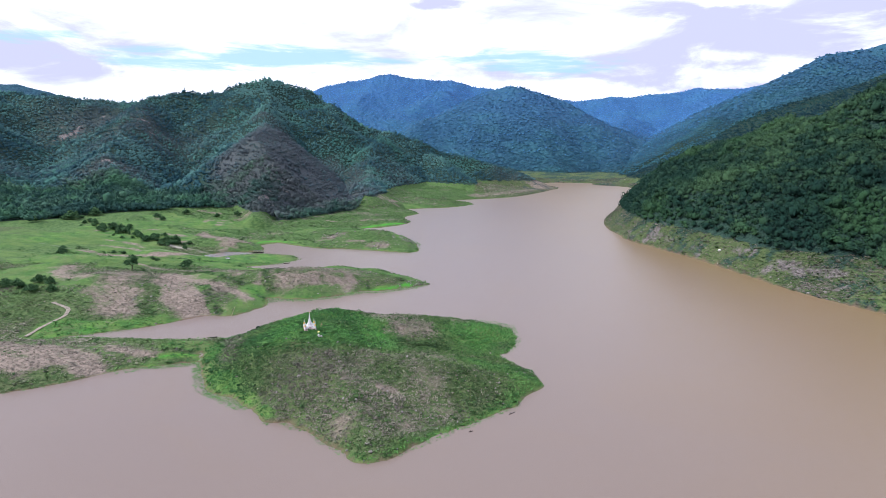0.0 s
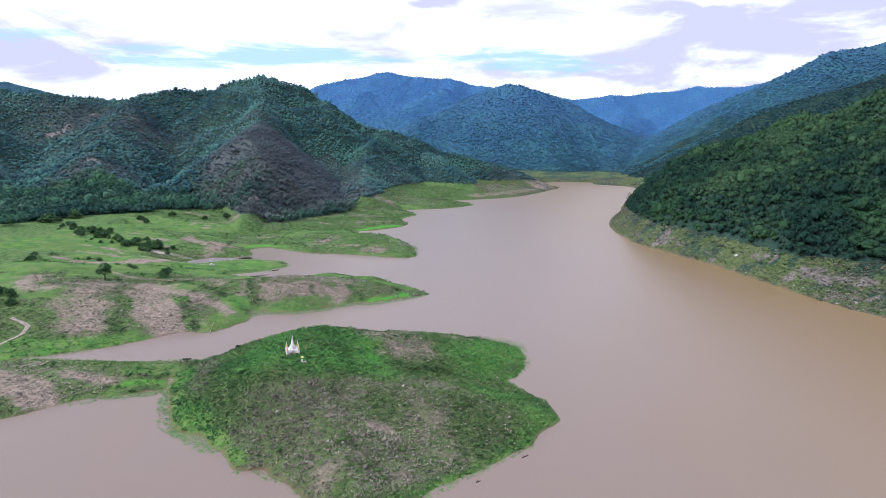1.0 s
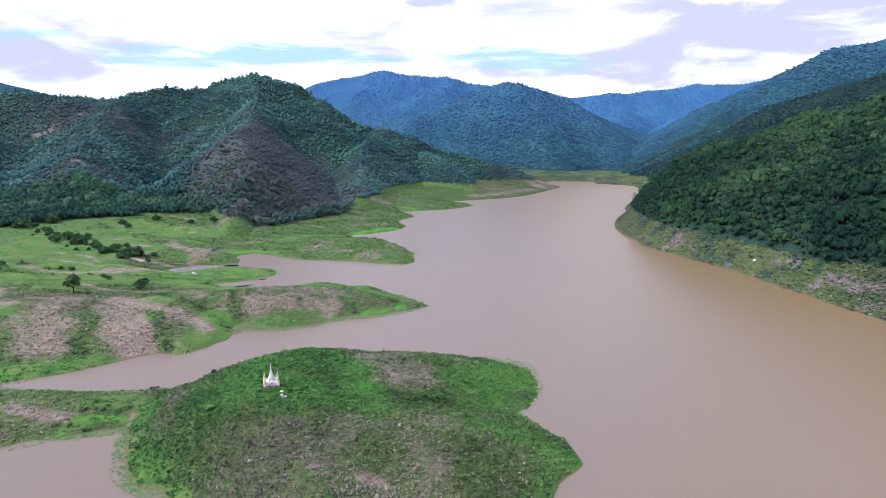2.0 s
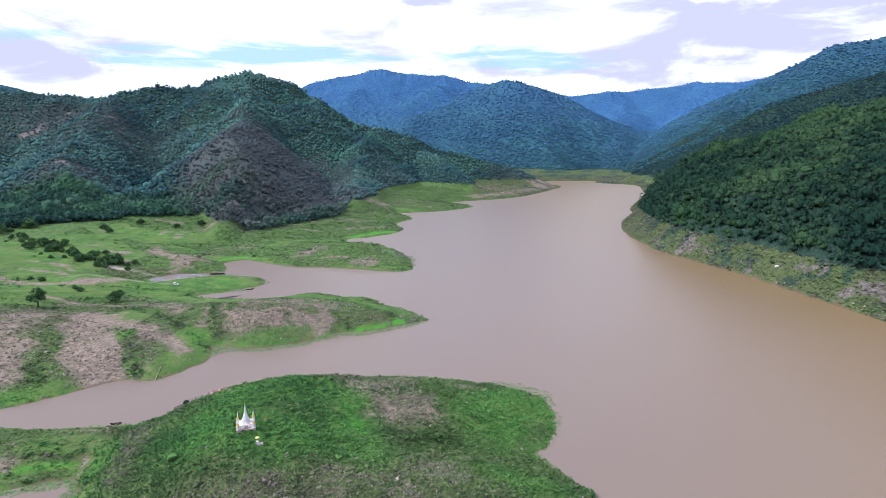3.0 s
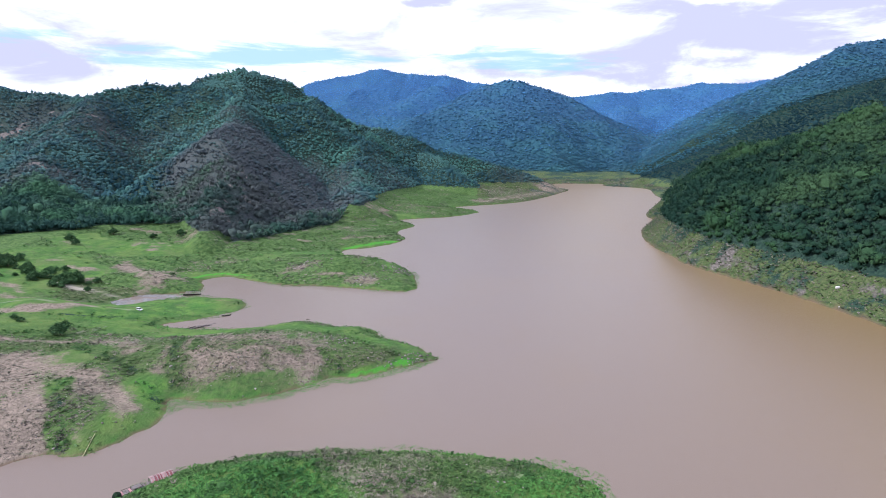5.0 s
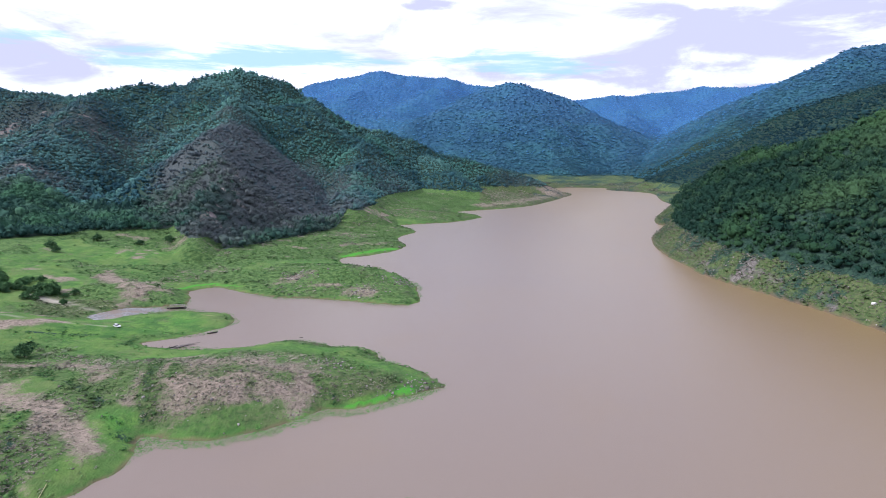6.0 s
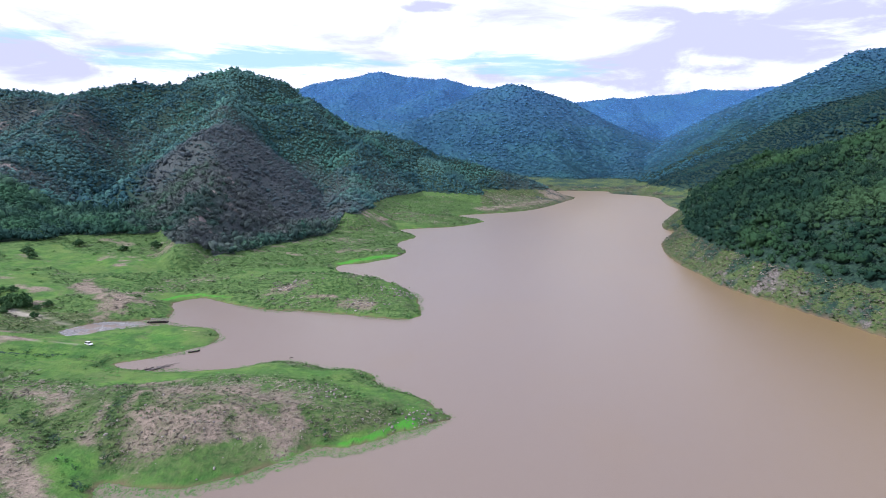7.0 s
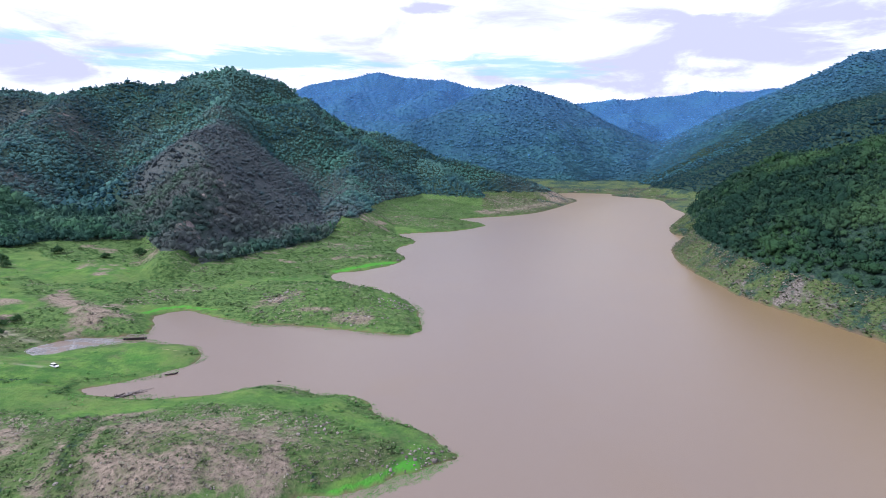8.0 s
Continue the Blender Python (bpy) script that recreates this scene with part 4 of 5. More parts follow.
def thickets(x0, x1, y0, y1, step, seed, chance, size, label):
    """Rounder, darker shrubs in the hollows and along the edges."""
    x, y, rng = spread(x0, x1, y0, y1, step, seed)
    h, d, b, l, g = (read(f, x, y) for f in (H, D, bare, lush, gully))
    ok = (d > 1.5) & (h < 22) & (b < 0.5) & (read(wood, x, y) < 0.85) & (read(worn, x, y) < 0.1) & (rng.rand(len(x)) < chance * np.clip(fbm(x / 20 + 40, y / 20, 3) * 4 - 1.7, 0, 1) * np.where((l > 0.4) & (y > 322), 0.15, 1) + 1.0 * g + 0.6 * np.exp(-((x + 84) / 9) ** 2 - ((y - 240) / 28) ** 2) + 0.45 * beside(x, y, [(-70, 262), (-58, 287), (-37, 284), (-10, 289), (10, 293)], 5) + 0.8 * np.exp(-((x + 44) / 4) ** 2 - ((y - 259) / 9) ** 2))
    x, y, h, l = x[ok], y[ok], h[ok], l[ok]
    s = size * rng.lognormal(0, 0.35, len(x))
    fields = {"tone": np.clip(0.16 + 0.16 * rng.randn(len(x)), 0, 1), "dry": np.zeros(len(x)), "lush": np.clip(l, 0, 0.6)}
    scatter("shrubs", np.stack([x, y, h + s * 0.2], 1), s, s * 0.8, SHRUBS, MAT_TUFT, label, "shrubs", seed, fields)


SHRUBS = crown_shapes(6, 8, 46, 1, 1.05, 0.62, 0.5)
thickets(-112, 46, 158, 322, 2.1, 41, 0.22, 0.9, "dark green shrubs dotted over the islet")
thickets(-330, -8, 205, 720, 4.0, 42, 0.16, 1.2, "dark green shrubs in hollows of the bank")

# Marsh plants standing in the shallows.
x, y, rng = spread(-210, 50, 155, 600, 1.1, 51)
d, wv = read(D, x, y), fbm(x / 22 + 11, y / 22, 3)
ok = (d < 0.6) & (d > -4.5 * np.clip(wv * 3 - 1.1, 0, 1)) & (rng.rand(len(x)) < 0.75)
x, y = x[ok], y[ok]
scatter("marsh_plants", np.stack([x, y, np.full(len(x), -0.05)], 1), rng.uniform(0.4, 0.9, len(x)), rng.uniform(0.12, 0.35, len(x)), BRUSH, MAT_TUFT, "pale green marsh plants along the waterline", "plants", 52,
        {"tone": rng.uniform(0.55, 1.0, len(x)), "dry": np.zeros(len(x)), "lush": rng.uniform(0.8, 1.0, len(x))})


# Mats of water plants afloat off the banks.
x, y, rng = spread(-215, 40, 160, 420, 0.8, 55)
d = read(D, x, y)
reach = np.maximum(beside(x, y, [(-113, 349), (-100, 351), (-85, 352), (-66, 362), (-44, 375), (-14, 394)], 9.0) * 6.5, beside(x, y, [(-127, 239), (-110, 243), (-101, 225), (-92, 212), (-78, 202)], 8.0) * 5.0)
ok = (d < 0.4) & (d > -reach * np.clip(fbm(x / 10 + 31, y / 10, 3) * 2.4 - 0.4, 0, 1)) & (rng.rand(len(x)) < 0.8)
x, y = x[ok], y[ok]
scatter("water_plants", np.stack([x, y, np.full(len(x), -0.04)], 1), rng.uniform(0.5, 1.0, len(x)), rng.uniform(0.08, 0.2, len(x)), BRUSH, MAT_TUFT, "bright green floating mats of water plants", "plants", 56,
        {"tone": rng.uniform(0.45, 1.0, len(x)), "dry": np.where(rng.rand(len(x)) < 0.12, 0.6, 0.0), "lush": rng.uniform(0.7, 1.0, len(x))})


# Pale flat flecks added at the head of the northern inlet to whiten the water.
x, y, rng = spread(-212, -172, 478, 508, 0.75, 53)
d, wv = read(D, x, y), fbm(x / 9 + 21, y / 4, 3)
ok = (d < 0.8) & (rng.rand(len(x)) < np.clip(wv * 4 - 1.3, 0, 0.95) * np.clip((-172 - x) / 12, 0, 1))
x, y = x[ok], y[ok]
scatter("water_flecks", np.stack([x, y, np.maximum(read(H, x, y), 0) + 0.02], 1), rng.uniform(0.5, 1.3, len(x)), rng.uniform(0.04, 0.12, len(x)), BRUSH, plain_pale(), "pale flat flecks added to whiten the water of the inlet", "debris", 54, {"tone": rng.rand(len(x))})


# ---- stones ----
def stone_material():
    m, t, b, pos = material("pale_stone", 0.85, 0.25)
    col = mix(t, attr(t, "tone"), (0.12, 0.10, 0.09), (0.48, 0.44, 0.40))
    col = mix(t, ramp(t, noise_tex(t, pos, 3.0, 4, 0.6), 0.5, 0.7, 0.0, 0.6), col, (0.10, 0.085, 0.07))
    link(t, col, b.inputs["Base Color"])
    bump(t, b, noise_tex(t, pos, 5.0, 4), 0.6, 0.1)
    return m


def stone_shapes(count, seed):
    rng, shapes = np.random.RandomState(seed), []
    for _ in range(count):
        bm = bmesh.new()
        bmesh.ops.create_icosphere(bm, subdivisions=1, radius=1)
        squash = rng.uniform(0.55, 1.0, 3)
        for v in bm.verts:
            v.co = Vector(v.co[k] * squash[k] for k in range(3)) * rng.uniform(0.75, 1.2)
        bm.verts.index_update()
        shapes.append((np.array([tuple(v.co) for v in bm.verts]), np.array([tuple(v.index for v in f.verts) for f in bm.faces])))
        bm.free()
    return shapes


MAT_STONE = stone_material()
STONES = stone_shapes(8, 61)
# Heaps of stones: x, y, reach along x and y, count, size.
HEAPS = [(-18, 396, 5, 3, 130, 0.36), (-31, 388, 4, 2.5, 60, 0.32), (-58, 408, 5, 4, 150, 0.36), (-41, 562, 7, 5, 170, 0.44), (-62, 540, 7, 5, 170, 0.44), (-109, 569, 8, 6, 170, 0.5), (-30, 570, 6, 6, 60, 0.45), (-5, 236, 12, 9, 150, 0.32),
         (20, 222, 14, 9, 120, 0.3), (-40, 200, 26, 22, 200, 0.26), (-66, 215, 20, 20, 120, 0.26), (5, 298, 10, 6, 60, 0.3), (-92, 382, 24, 10, 160, 0.35), (-165, 330, 22, 12, 120, 0.35), (219, 610, 6, 26, 130, 0.5),
         (247, 455, 7, 40, 150, 0.45), (262, 390, 7, 26, 140, 0.6), (214, 700, 8, 40, 110, 0.5), (-55, 700, 16, 22, 70, 0.7), (-8, 194, 22, 8, 90, 0.35), (-22, 170, 12, 8, 80, 0.35)]
rng = np.random.RandomState(62)
spots = [np.column_stack([hx + rx * rng.randn(n), hy + ry * rng.randn(n), size * rng.lognormal(0, 0.45, n)]) for hx, hy, rx, ry, n, size in HEAPS]
spots = np.concatenate(spots)
hs, ds = read(H, spots[:, 0], spots[:, 1]), read(D, spots[:, 0], spots[:, 1])
ok = (ds > 0.2) & (hs < 21)
spots, hs = spots[ok], hs[ok]
scatter("stones", np.column_stack([spots[:, :2], hs + 0.1 * spots[:, 2]]), spots[:, 2], spots[:, 2] * 0.8, STONES, MAT_STONE, "pale loose stones strewn over the banks", "stones", 63, {"tone": np.clip(0.26 + 0.26 * rng.randn(len(spots)), 0, 1)})


# ---- things ----
def plain(name, colour, rough=0.6, spec=0.3, vary=0.25, scale=3.0, metal=0.0):
    """A weathered single-colour surface with grain and stains."""
    m, t, b, pos = material(name, rough, spec)
    b.inputs["Metallic"].default_value = metal
    stain, grain = noise_tex(t, pos, scale * 0.35, 4, 0.6), noise_tex(t, pos, scale * 4, 3, 0.6)
    col = mix(t, ramp(t, stain, 0.42, 0.7, 0.0, 1.0), colour, tuple(c * (1 - 1.6 * vary) for c in colour))
    col = mix(t, ramp(t, grain, 0.4, 0.7, 0.0, vary), col, tuple(c * 0.5 for c in colour))
    link(t, col, b.inputs["Base Color"])
    bump(t, b, grain, 0.25, 0.02)
    return m


MAT_WHITE = plain("whitewash", (0.74, 0.72, 0.69), 0.6, vary=0.14)
MAT_GOLD = plain("gold_paint", (0.72, 0.48, 0.12), 0.4, 0.5, 0.12)
MAT_PINK = plain("weathered_pink_plaster", (0.62, 0.46, 0.40), 0.8, vary=0.2)
MAT_TAN = plain("sun_faded_thatch", (0.36, 0.25, 0.14), 0.85, vary=0.3)
MAT_YELLOW = plain("yellow_cloth", (0.78, 0.70, 0.22), 0.8, vary=0.1)
MAT_RED = plain("red_sheet", (0.24, 0.060, 0.070), 0.55, vary=0.2)
MAT_PALE_RED = plain("faded_pink_sheet", (0.50, 0.27, 0.27), 0.6, vary=0.2)
MAT_DARK_WOOD = plain("wet_dark_wood", (0.055, 0.045, 0.042), 0.8, vary=0.3)
MAT_GREY_WOOD = plain("weathered_grey_wood", (0.24, 0.21, 0.20), 0.85, vary=0.3)
MAT_PALE_WOOD = plain("sun_bleached_wood", (0.46, 0.42, 0.40), 0.85, vary=0.2)
MAT_BAMBOO = plain("pale_bamboo", (0.42, 0.40, 0.20), 0.6, vary=0.2)
MAT_BARK = plain("tree_bark", (0.10, 0.075, 0.055), 0.9, vary=0.3)
MAT_CAR = plain("white_car_paint", (0.80, 0.80, 0.80), 0.25, 0.5, 0.04)
MAT_GLASS_DARK = plain("tinted_car_glass", (0.015, 0.018, 0.020), 0.08, 0.6, 0.05)
MAT_RUBBER = plain("tyre_rubber", (0.02, 0.02, 0.02), 0.85, vary=0.2)
MAT_METAL = plain("dull_metal", (0.45, 0.45, 0.46), 0.4, 0.5, 0.1, metal=0.7)
MAT_LAMP = plain("red_lamp_plastic", (0.35, 0.02, 0.02), 0.3, 0.5, 0.05)
MAT_NET = plain("green_net_heap", (0.020, 0.045, 0.022), 0.95, vary=0.4)
MAT_RUST = plain("rusty_drum", (0.18, 0.10, 0.07), 0.8, vary=0.3)
MAT_CROWN = forest_material("lone_tree_leaves", (0.040, 0.098, 0.044), (0.108, 0.204, 0.076), (0.084, 0.186, 0.062), form=0.5)


def part(name, bm, mat, parent, label="", smooth=False):
    me = bpy.data.meshes.new(name)
    bm.to_mesh(me)
    bm.free()
    me.materials.append(mat)
    if smooth:
        me.polygons.foreach_set("use_smooth", np.full(len(me.polygons), True))
    ob = new(name, me)
    ob.parent = parent
    return tagged(ob, label) if label else ob


def thing(name, m, label, category, group=""):
    ob = new(name)
    ob.matrix_world = m
    return tagged(ob, label, category, group)


def box(bm, x0, x1, y0, y1, z0, z1, bevel=0.0, m=Matrix()):
    made = bmesh.ops.create_cube(bm, size=1, matrix=m @ Matrix.Translation(((x0 + x1) / 2, (y0 + y1) / 2, (z0 + z1) / 2)) @ Matrix.Diagonal((x1 - x0, y1 - y0, z1 - z0, 1)))
    if bevel:
        edges = list({e for v in made["verts"] for e in v.link_edges})
        bmesh.ops.bevel(bm, geom=edges, offset=bevel, segments=2, affect="EDGES", profile=0.5)
    return bm


def lathe(bm, profile, sides=16, m=Matrix()):
    """A turned body: rings of (radius, height) round z, closed at both ends."""
    rings = []
    for r, z in profile:
        rings.append([bm.verts.new(m @ Vector((r * math.cos(2 * math.pi * k / sides), r * math.sin(2 * math.pi * k / sides), z))) for k in range(sides)])
    for a, b in zip(rings, rings[1:]):
        for k in range(sides):
            bm.faces.new((a[k], a[(k + 1) % sides], b[(k + 1) % sides], b[k]))
    bm.faces.new(rings[0][::-1])
    bm.faces.new(rings[-1])
    return bm


def rod(bm, a, b, r0, r1=None, sides=6):
    a, b = Vector(a), Vector(b)
    turn = (b - a).to_track_quat("Z", "Y").to_matrix().to_4x4()
    return lathe(bm, [(r0, 0), ((r0 if r1 is None else r1), (b - a).length)], sides, Matrix.Translation(a) @ turn)


def ground_at(x, y):
    return float(read(H, np.array([x], float), np.array([y], float))[0])


# The whitewashed pagoda on the islet: a stepped square base, a ringed spire and four corner spires.
def pagoda(x, y, turn):
    g = ground_at(x, y)
    ob = thing("pagoda", pose(x, y, g - 0.25, 0, 0, turn), "whitewashed brick pagoda with four gilded corner spires", "pagoda")
    part("plinth", box(bmesh.new(), -2.6, 2.6, -2.6, 2.6, 0, 0.85, 0.06), MAT_PINK, ob, "stained pinkish plinth")
    part("step", box(bmesh.new(), -2.05, 2.05, -2.05, 2.05, 0.85, 1.35, 0.05), MAT_WHITE, ob)
    part("step", box(bmesh.new(), -1.75, 1.75, -1.75, 1.75, 1.35, 1.8, 0.05), MAT_WHITE, ob)
    part("drum", lathe(bmesh.new(), [(1.50, 1.8), (1.54, 1.95), (1.34, 2.05), (1.40, 2.2), (1.18, 2.32)], 8), MAT_WHITE, ob)
    rings, z, r = [], 2.32, 1.16
    for k in range(11):
        rings += [(r, z), (r + 0.035, z + 0.16), (r - 0.06, z + 0.33)]
        z, r = z + 0.36, r * 0.84
    part("spire", lathe(bmesh.new(), rings + [(0.16, z), (0.11, z + 0.5), (0.03, z + 1.15)], 16), MAT_WHITE, ob, "ringed white spire")
    part("finial", lathe(bmesh.new(), [(0.03, z + 1.1), (0.07, z + 1.2), (0.01, z + 1.6)], 8), MAT_GOLD, ob, "gilded finial")
    for sx, sy in ((-1, -1), (1, -1), (1, 1), (-1, 1)):
        at = Matrix.Translation((2.15 * sx, 2.15 * sy, 0.85))
        corner = part("corner_spire", lathe(bmesh.new(), [(0.50, 0), (0.50, 0.18), (0.40, 0.24), (0.38, 0.95), (0.46, 1.02), (0.46, 1.14)], 8, at), MAT_WHITE, ob)
        part("bell", lathe(bmesh.new(), [(0.40, 1.14), (0.36, 1.4), (0.24, 1.75), (0.20, 1.95)], 10, at), MAT_GOLD, corner, "gilded bell")
        part("needle", lathe(bmesh.new(), [(0.17, 1.95), (0.15, 2.3), (0.07, 2.9), (0.01, 3.6)], 8, at), MAT_WHITE, corner)
    part("doorway", box(bmesh.new(), -0.5, 0.5, -2.18, -2.03, 0.87, 1.7, 0.03), MAT_PINK, ob, "faded red niche")
    return ob


pagoda(-58.9, 243.4, 20)


def parasol_shrine(x, y):
    g = ground_at(x, y)
    ob = thing("shrine", pose(x, y, g - 0.1, 0, 0, 18), "small white shrine under a yellow parasol in the grass", "shrine")
    part("slab", box(bmesh.new(), -0.2, 1.5, -0.6, 0.7, 0, 0.5, 0.05), MAT_PALE_WOOD, ob)
    part("pedestal", box(bmesh.new(), -0.45, 0.25, -0.35, 0.35, 0.55, 1.25, 0.05), MAT_WHITE, ob)
    part("pole", rod(bmesh.new(), (-0.1, 0, 1.2), (-0.1, 0, 2.5), 0.04), MAT_METAL, ob)
    part("parasol", lathe(bmesh.new(), [(0.60, 2.25), (0.61, 2.30), (0.42, 2.48), (0.18, 2.6), (0.03, 2.66)], 12), MAT_YELLOW, ob, "yellow cloth parasol")
    return ob


parasol_shrine(-53.2, 235.6)


def offering_stand(x, y):
    g = ground_at(x, y)
    ob = thing("offering_stand", pose(x, y, g - 0.1, 0, 0, 8), "worn tan offering stand with a dark beam", "stand")
    part("pedestal", lathe(bmesh.new(), [(0.55, 0), (0.5, 0.5), (0.35, 0.6), (0.35, 1.0), (0.5, 1.1), (0.2, 1.5), (0.05, 1.9)], 8), MAT_TAN, ob)
    part("beam", rod(bmesh.new(), (0.4, 0, 0.75), (2.6, 0.3, 0.5), 0.09), MAT_DARK_WOOD, ob)
    part("prop", rod(bmesh.new(), (2.4, 0.27, 0), (2.4, 0.27, 0.55), 0.07), MAT_DARK_WOOD, ob)
    return ob


offering_stand(-54.6, 247.6)


# Floating rafts.
def roof_sheet(bm, x0, x1, y0, y1, z, rise, thick=0.06):
    """A shallow ridge roof along x, in two slabs."""
    ym = (y0 + y1) / 2
    for ya, yb, za, zb in ((y0, ym, z, z + rise), (ym, y1, z + rise, z)):
        v = [bm.verts.new(c) for c in ((x0, ya, za), (x1, ya, za), (x1, yb, zb), (x0, yb, zb), (x0, ya, za + thick), (x1, ya, za + thick), (x1, yb, zb + thick), (x0, yb, zb + thick))]
        for f in ((3, 2, 1, 0), (4, 5, 6, 7), (0, 1, 5, 4), (1, 2, 6, 5), (2, 3, 7, 6), (3, 0, 4, 7)):
            bm.faces.new([v[k] for k in f])
    return bm


def raft_house(x, y, turn):
    ob = thing("raft_house", pose(x, y, 0, 0, 0, turn) @ Matrix.Diagonal((0.95, 1, 0.9, 1)), "floating raft house with a dark red battened roof by the islet", "raft house")
    for k in range(6):
        part("float_drum", rod(bmesh.new(), (-3.6 + 1.45 * k, -1.7, 0.02), (-3.6 + 1.45 * k, 1.7, 0.02), 0.28, sides=10), MAT_RUST, ob)
    for k in range(8):
        part("plank", box(bmesh.new(), -4.3, 4.3, -1.75 + 0.44 * k, -1.34 + 0.44 * k, 0.30, 0.36), MAT_GREY_WOOD, ob)
    for px in (-3.5, 0, 3.5):
        for py in (-1.45, 1.45):
            part("post", rod(bmesh.new(), (px, py, 0.36), (px, py, 1.6), 0.07), MAT_DARK_WOOD, ob)
    part("wall", box(bmesh.new(), -1.2, 3.4, 1.28, 1.36, 0.36, 1.5), MAT_PALE_RED, ob)
    part("wall", box(bmesh.new(), 3.36, 3.44, -1.3, 1.28, 0.36, 1.5), MAT_PALE_RED, ob)
    for k in range(6):
        part("roof_sheet", roof_sheet(bmesh.new(), -3.5 + 1.1 * k, -2.45 + 1.1 * k, -1.9, 1.9, 1.7 + 0.03 * (k % 3), 0.8), MAT_RED if k % 3 else MAT_PALE_RED, ob)
    for k in range(8):
        part("batten", roof_sheet(bmesh.new(), -3.4 + 0.88 * k, -3.26 + 0.88 * k, -1.95, 1.95, 1.82, 0.8), MAT_PALE_WOOD, ob)
    for py, pz in ((-1.2, 2.05), (-0.5, 2.38), (0.5, 2.38)):
        part("rail", rod(bmesh.new(), (-3.5, py, pz), (3.3, py, pz), 0.07), MAT_PALE_WOOD, ob)
    part("mooring_pole", rod(bmesh.new(), (2.6, -0.6, 1.6), (6.4, -0.3, 2.5), 0.09, 0.06), MAT_DARK_WOOD, ob)
    return ob


raft_house(-90.2, 301.6, 40)


def work_raft(x, y, turn):
    ob = thing("work_raft", pose(x, y, 0, 0, 0, turn), "low dark plank raft with a net heap", "raft")
    for k in range(4):
        part("float_log", rod(bmesh.new(), (-3.6, -0.9 + 0.6 * k, 0.02), (3.4, -0.9 + 0.6 * k, 0.02), 0.17, 0.13, 8), MAT_DARK_WOOD, ob)
    for k in range(9):
        part("plank", box(bmesh.new(), -3.2 + 0.72 * k, -2.6 + 0.72 * k, -1.1, 1.1, 0.18, 0.25), MAT_GREY_WOOD if k % 3 else MAT_PALE_RED, ob)
    for px in (-2.6, -0.3, 2.4):
        part("post", rod(bmesh.new(), (px, 0.9, 0.2), (px, 0.9, 0.75), 0.06), MAT_DARK_WOOD, ob)
    part("rail", rod(bmesh.new(), (-2.7, 0.9, 0.7), (2.6, 0.9, 0.7), 0.05), MAT_DARK_WOOD, ob)
    part("sailcloth", roof_sheet(bmesh.new(), -0.2, 2.2, -0.9, 0.9, 0.65, 0.25), MAT_GREY_WOOD, ob, "grey plank cover")
    heap = bmesh.new()
    bmesh.ops.create_icosphere(heap, subdivisions=3, radius=1)
    for v in heap.verts:
        v.co = Vector((v.co.x * 1.15 - 4.2, v.co.y * 1.0, max(v.co.z, -0.1) * 1.15 + 0.1)) + 0.28 * noise.noise_vector(v.co * 2.3)
    part("net_heap", heap, MAT_NET, ob, "dark green net heap")
    part("pole", rod(bmesh.new(), (-9.2, -0.9, 0.12), (-4.0, -0.2, 0.35), 0.09, 0.06), MAT_DARK_WOOD, ob)
    return ob


work_raft(-96.4, 297.0, 46)


def long_raft(x, y, turn):
    ob = thing("long_raft", pose(x, y, 0, 0, 0, turn) @ Matrix.Diagonal((0.7, 1, 1, 1)), "long dark fishing raft with a row of posts", "raft")
    for k in range(5):
        part("float_log", rod(bmesh.new(), (-6.6, -1.2 + 0.6 * k, 0.05), (6.6, -1.2 + 0.6 * k, 0.05), 0.24, 0.2, 8), MAT_DARK_WOOD, ob)
    for k in range(12):
        part("plank", box(bmesh.new(), -6.4 + 1.07 * k, -5.42 + 1.07 * k, -1.5, 1.5, 0.28, 0.36), MAT_DARK_WOOD, ob)
    part("side_wall", box(bmesh.new(), -6.3, 5.4, -1.5, -1.42, 0.36, 1.1), MAT_DARK_WOOD, ob)
    for k in range(8):
        px = -6.0 + 1.6 * k
        for py in (-1.3, 1.3):
            part("post", rod(bmesh.new(), (px, py, 0.36), (px, py, 2.2), 0.09), MAT_PALE_WOOD, ob)
        part("crossbeam", rod(bmesh.new(), (px, -1.4, 2.17), (px, 1.4, 2.17), 0.09), MAT_PALE_WOOD, ob)
    for py in (-1.3, 1.3):
        part("rail", rod(bmesh.new(), (-6.3, py, 2.05), (5.4, py, 2.05), 0.08), MAT_PALE_WOOD, ob)
    part("tyre", lathe(bmesh.new(), [(0.35, 0.1), (0.8, 0.05), (0.95, 0.35), (0.8, 0.65), (0.35, 0.6)], 14, Matrix.Translation((-8.0, -0.1, 0))), MAT_RUBBER, ob, "black tyre buoy")
    return ob


long_raft(-168.5, 508.2, 12)


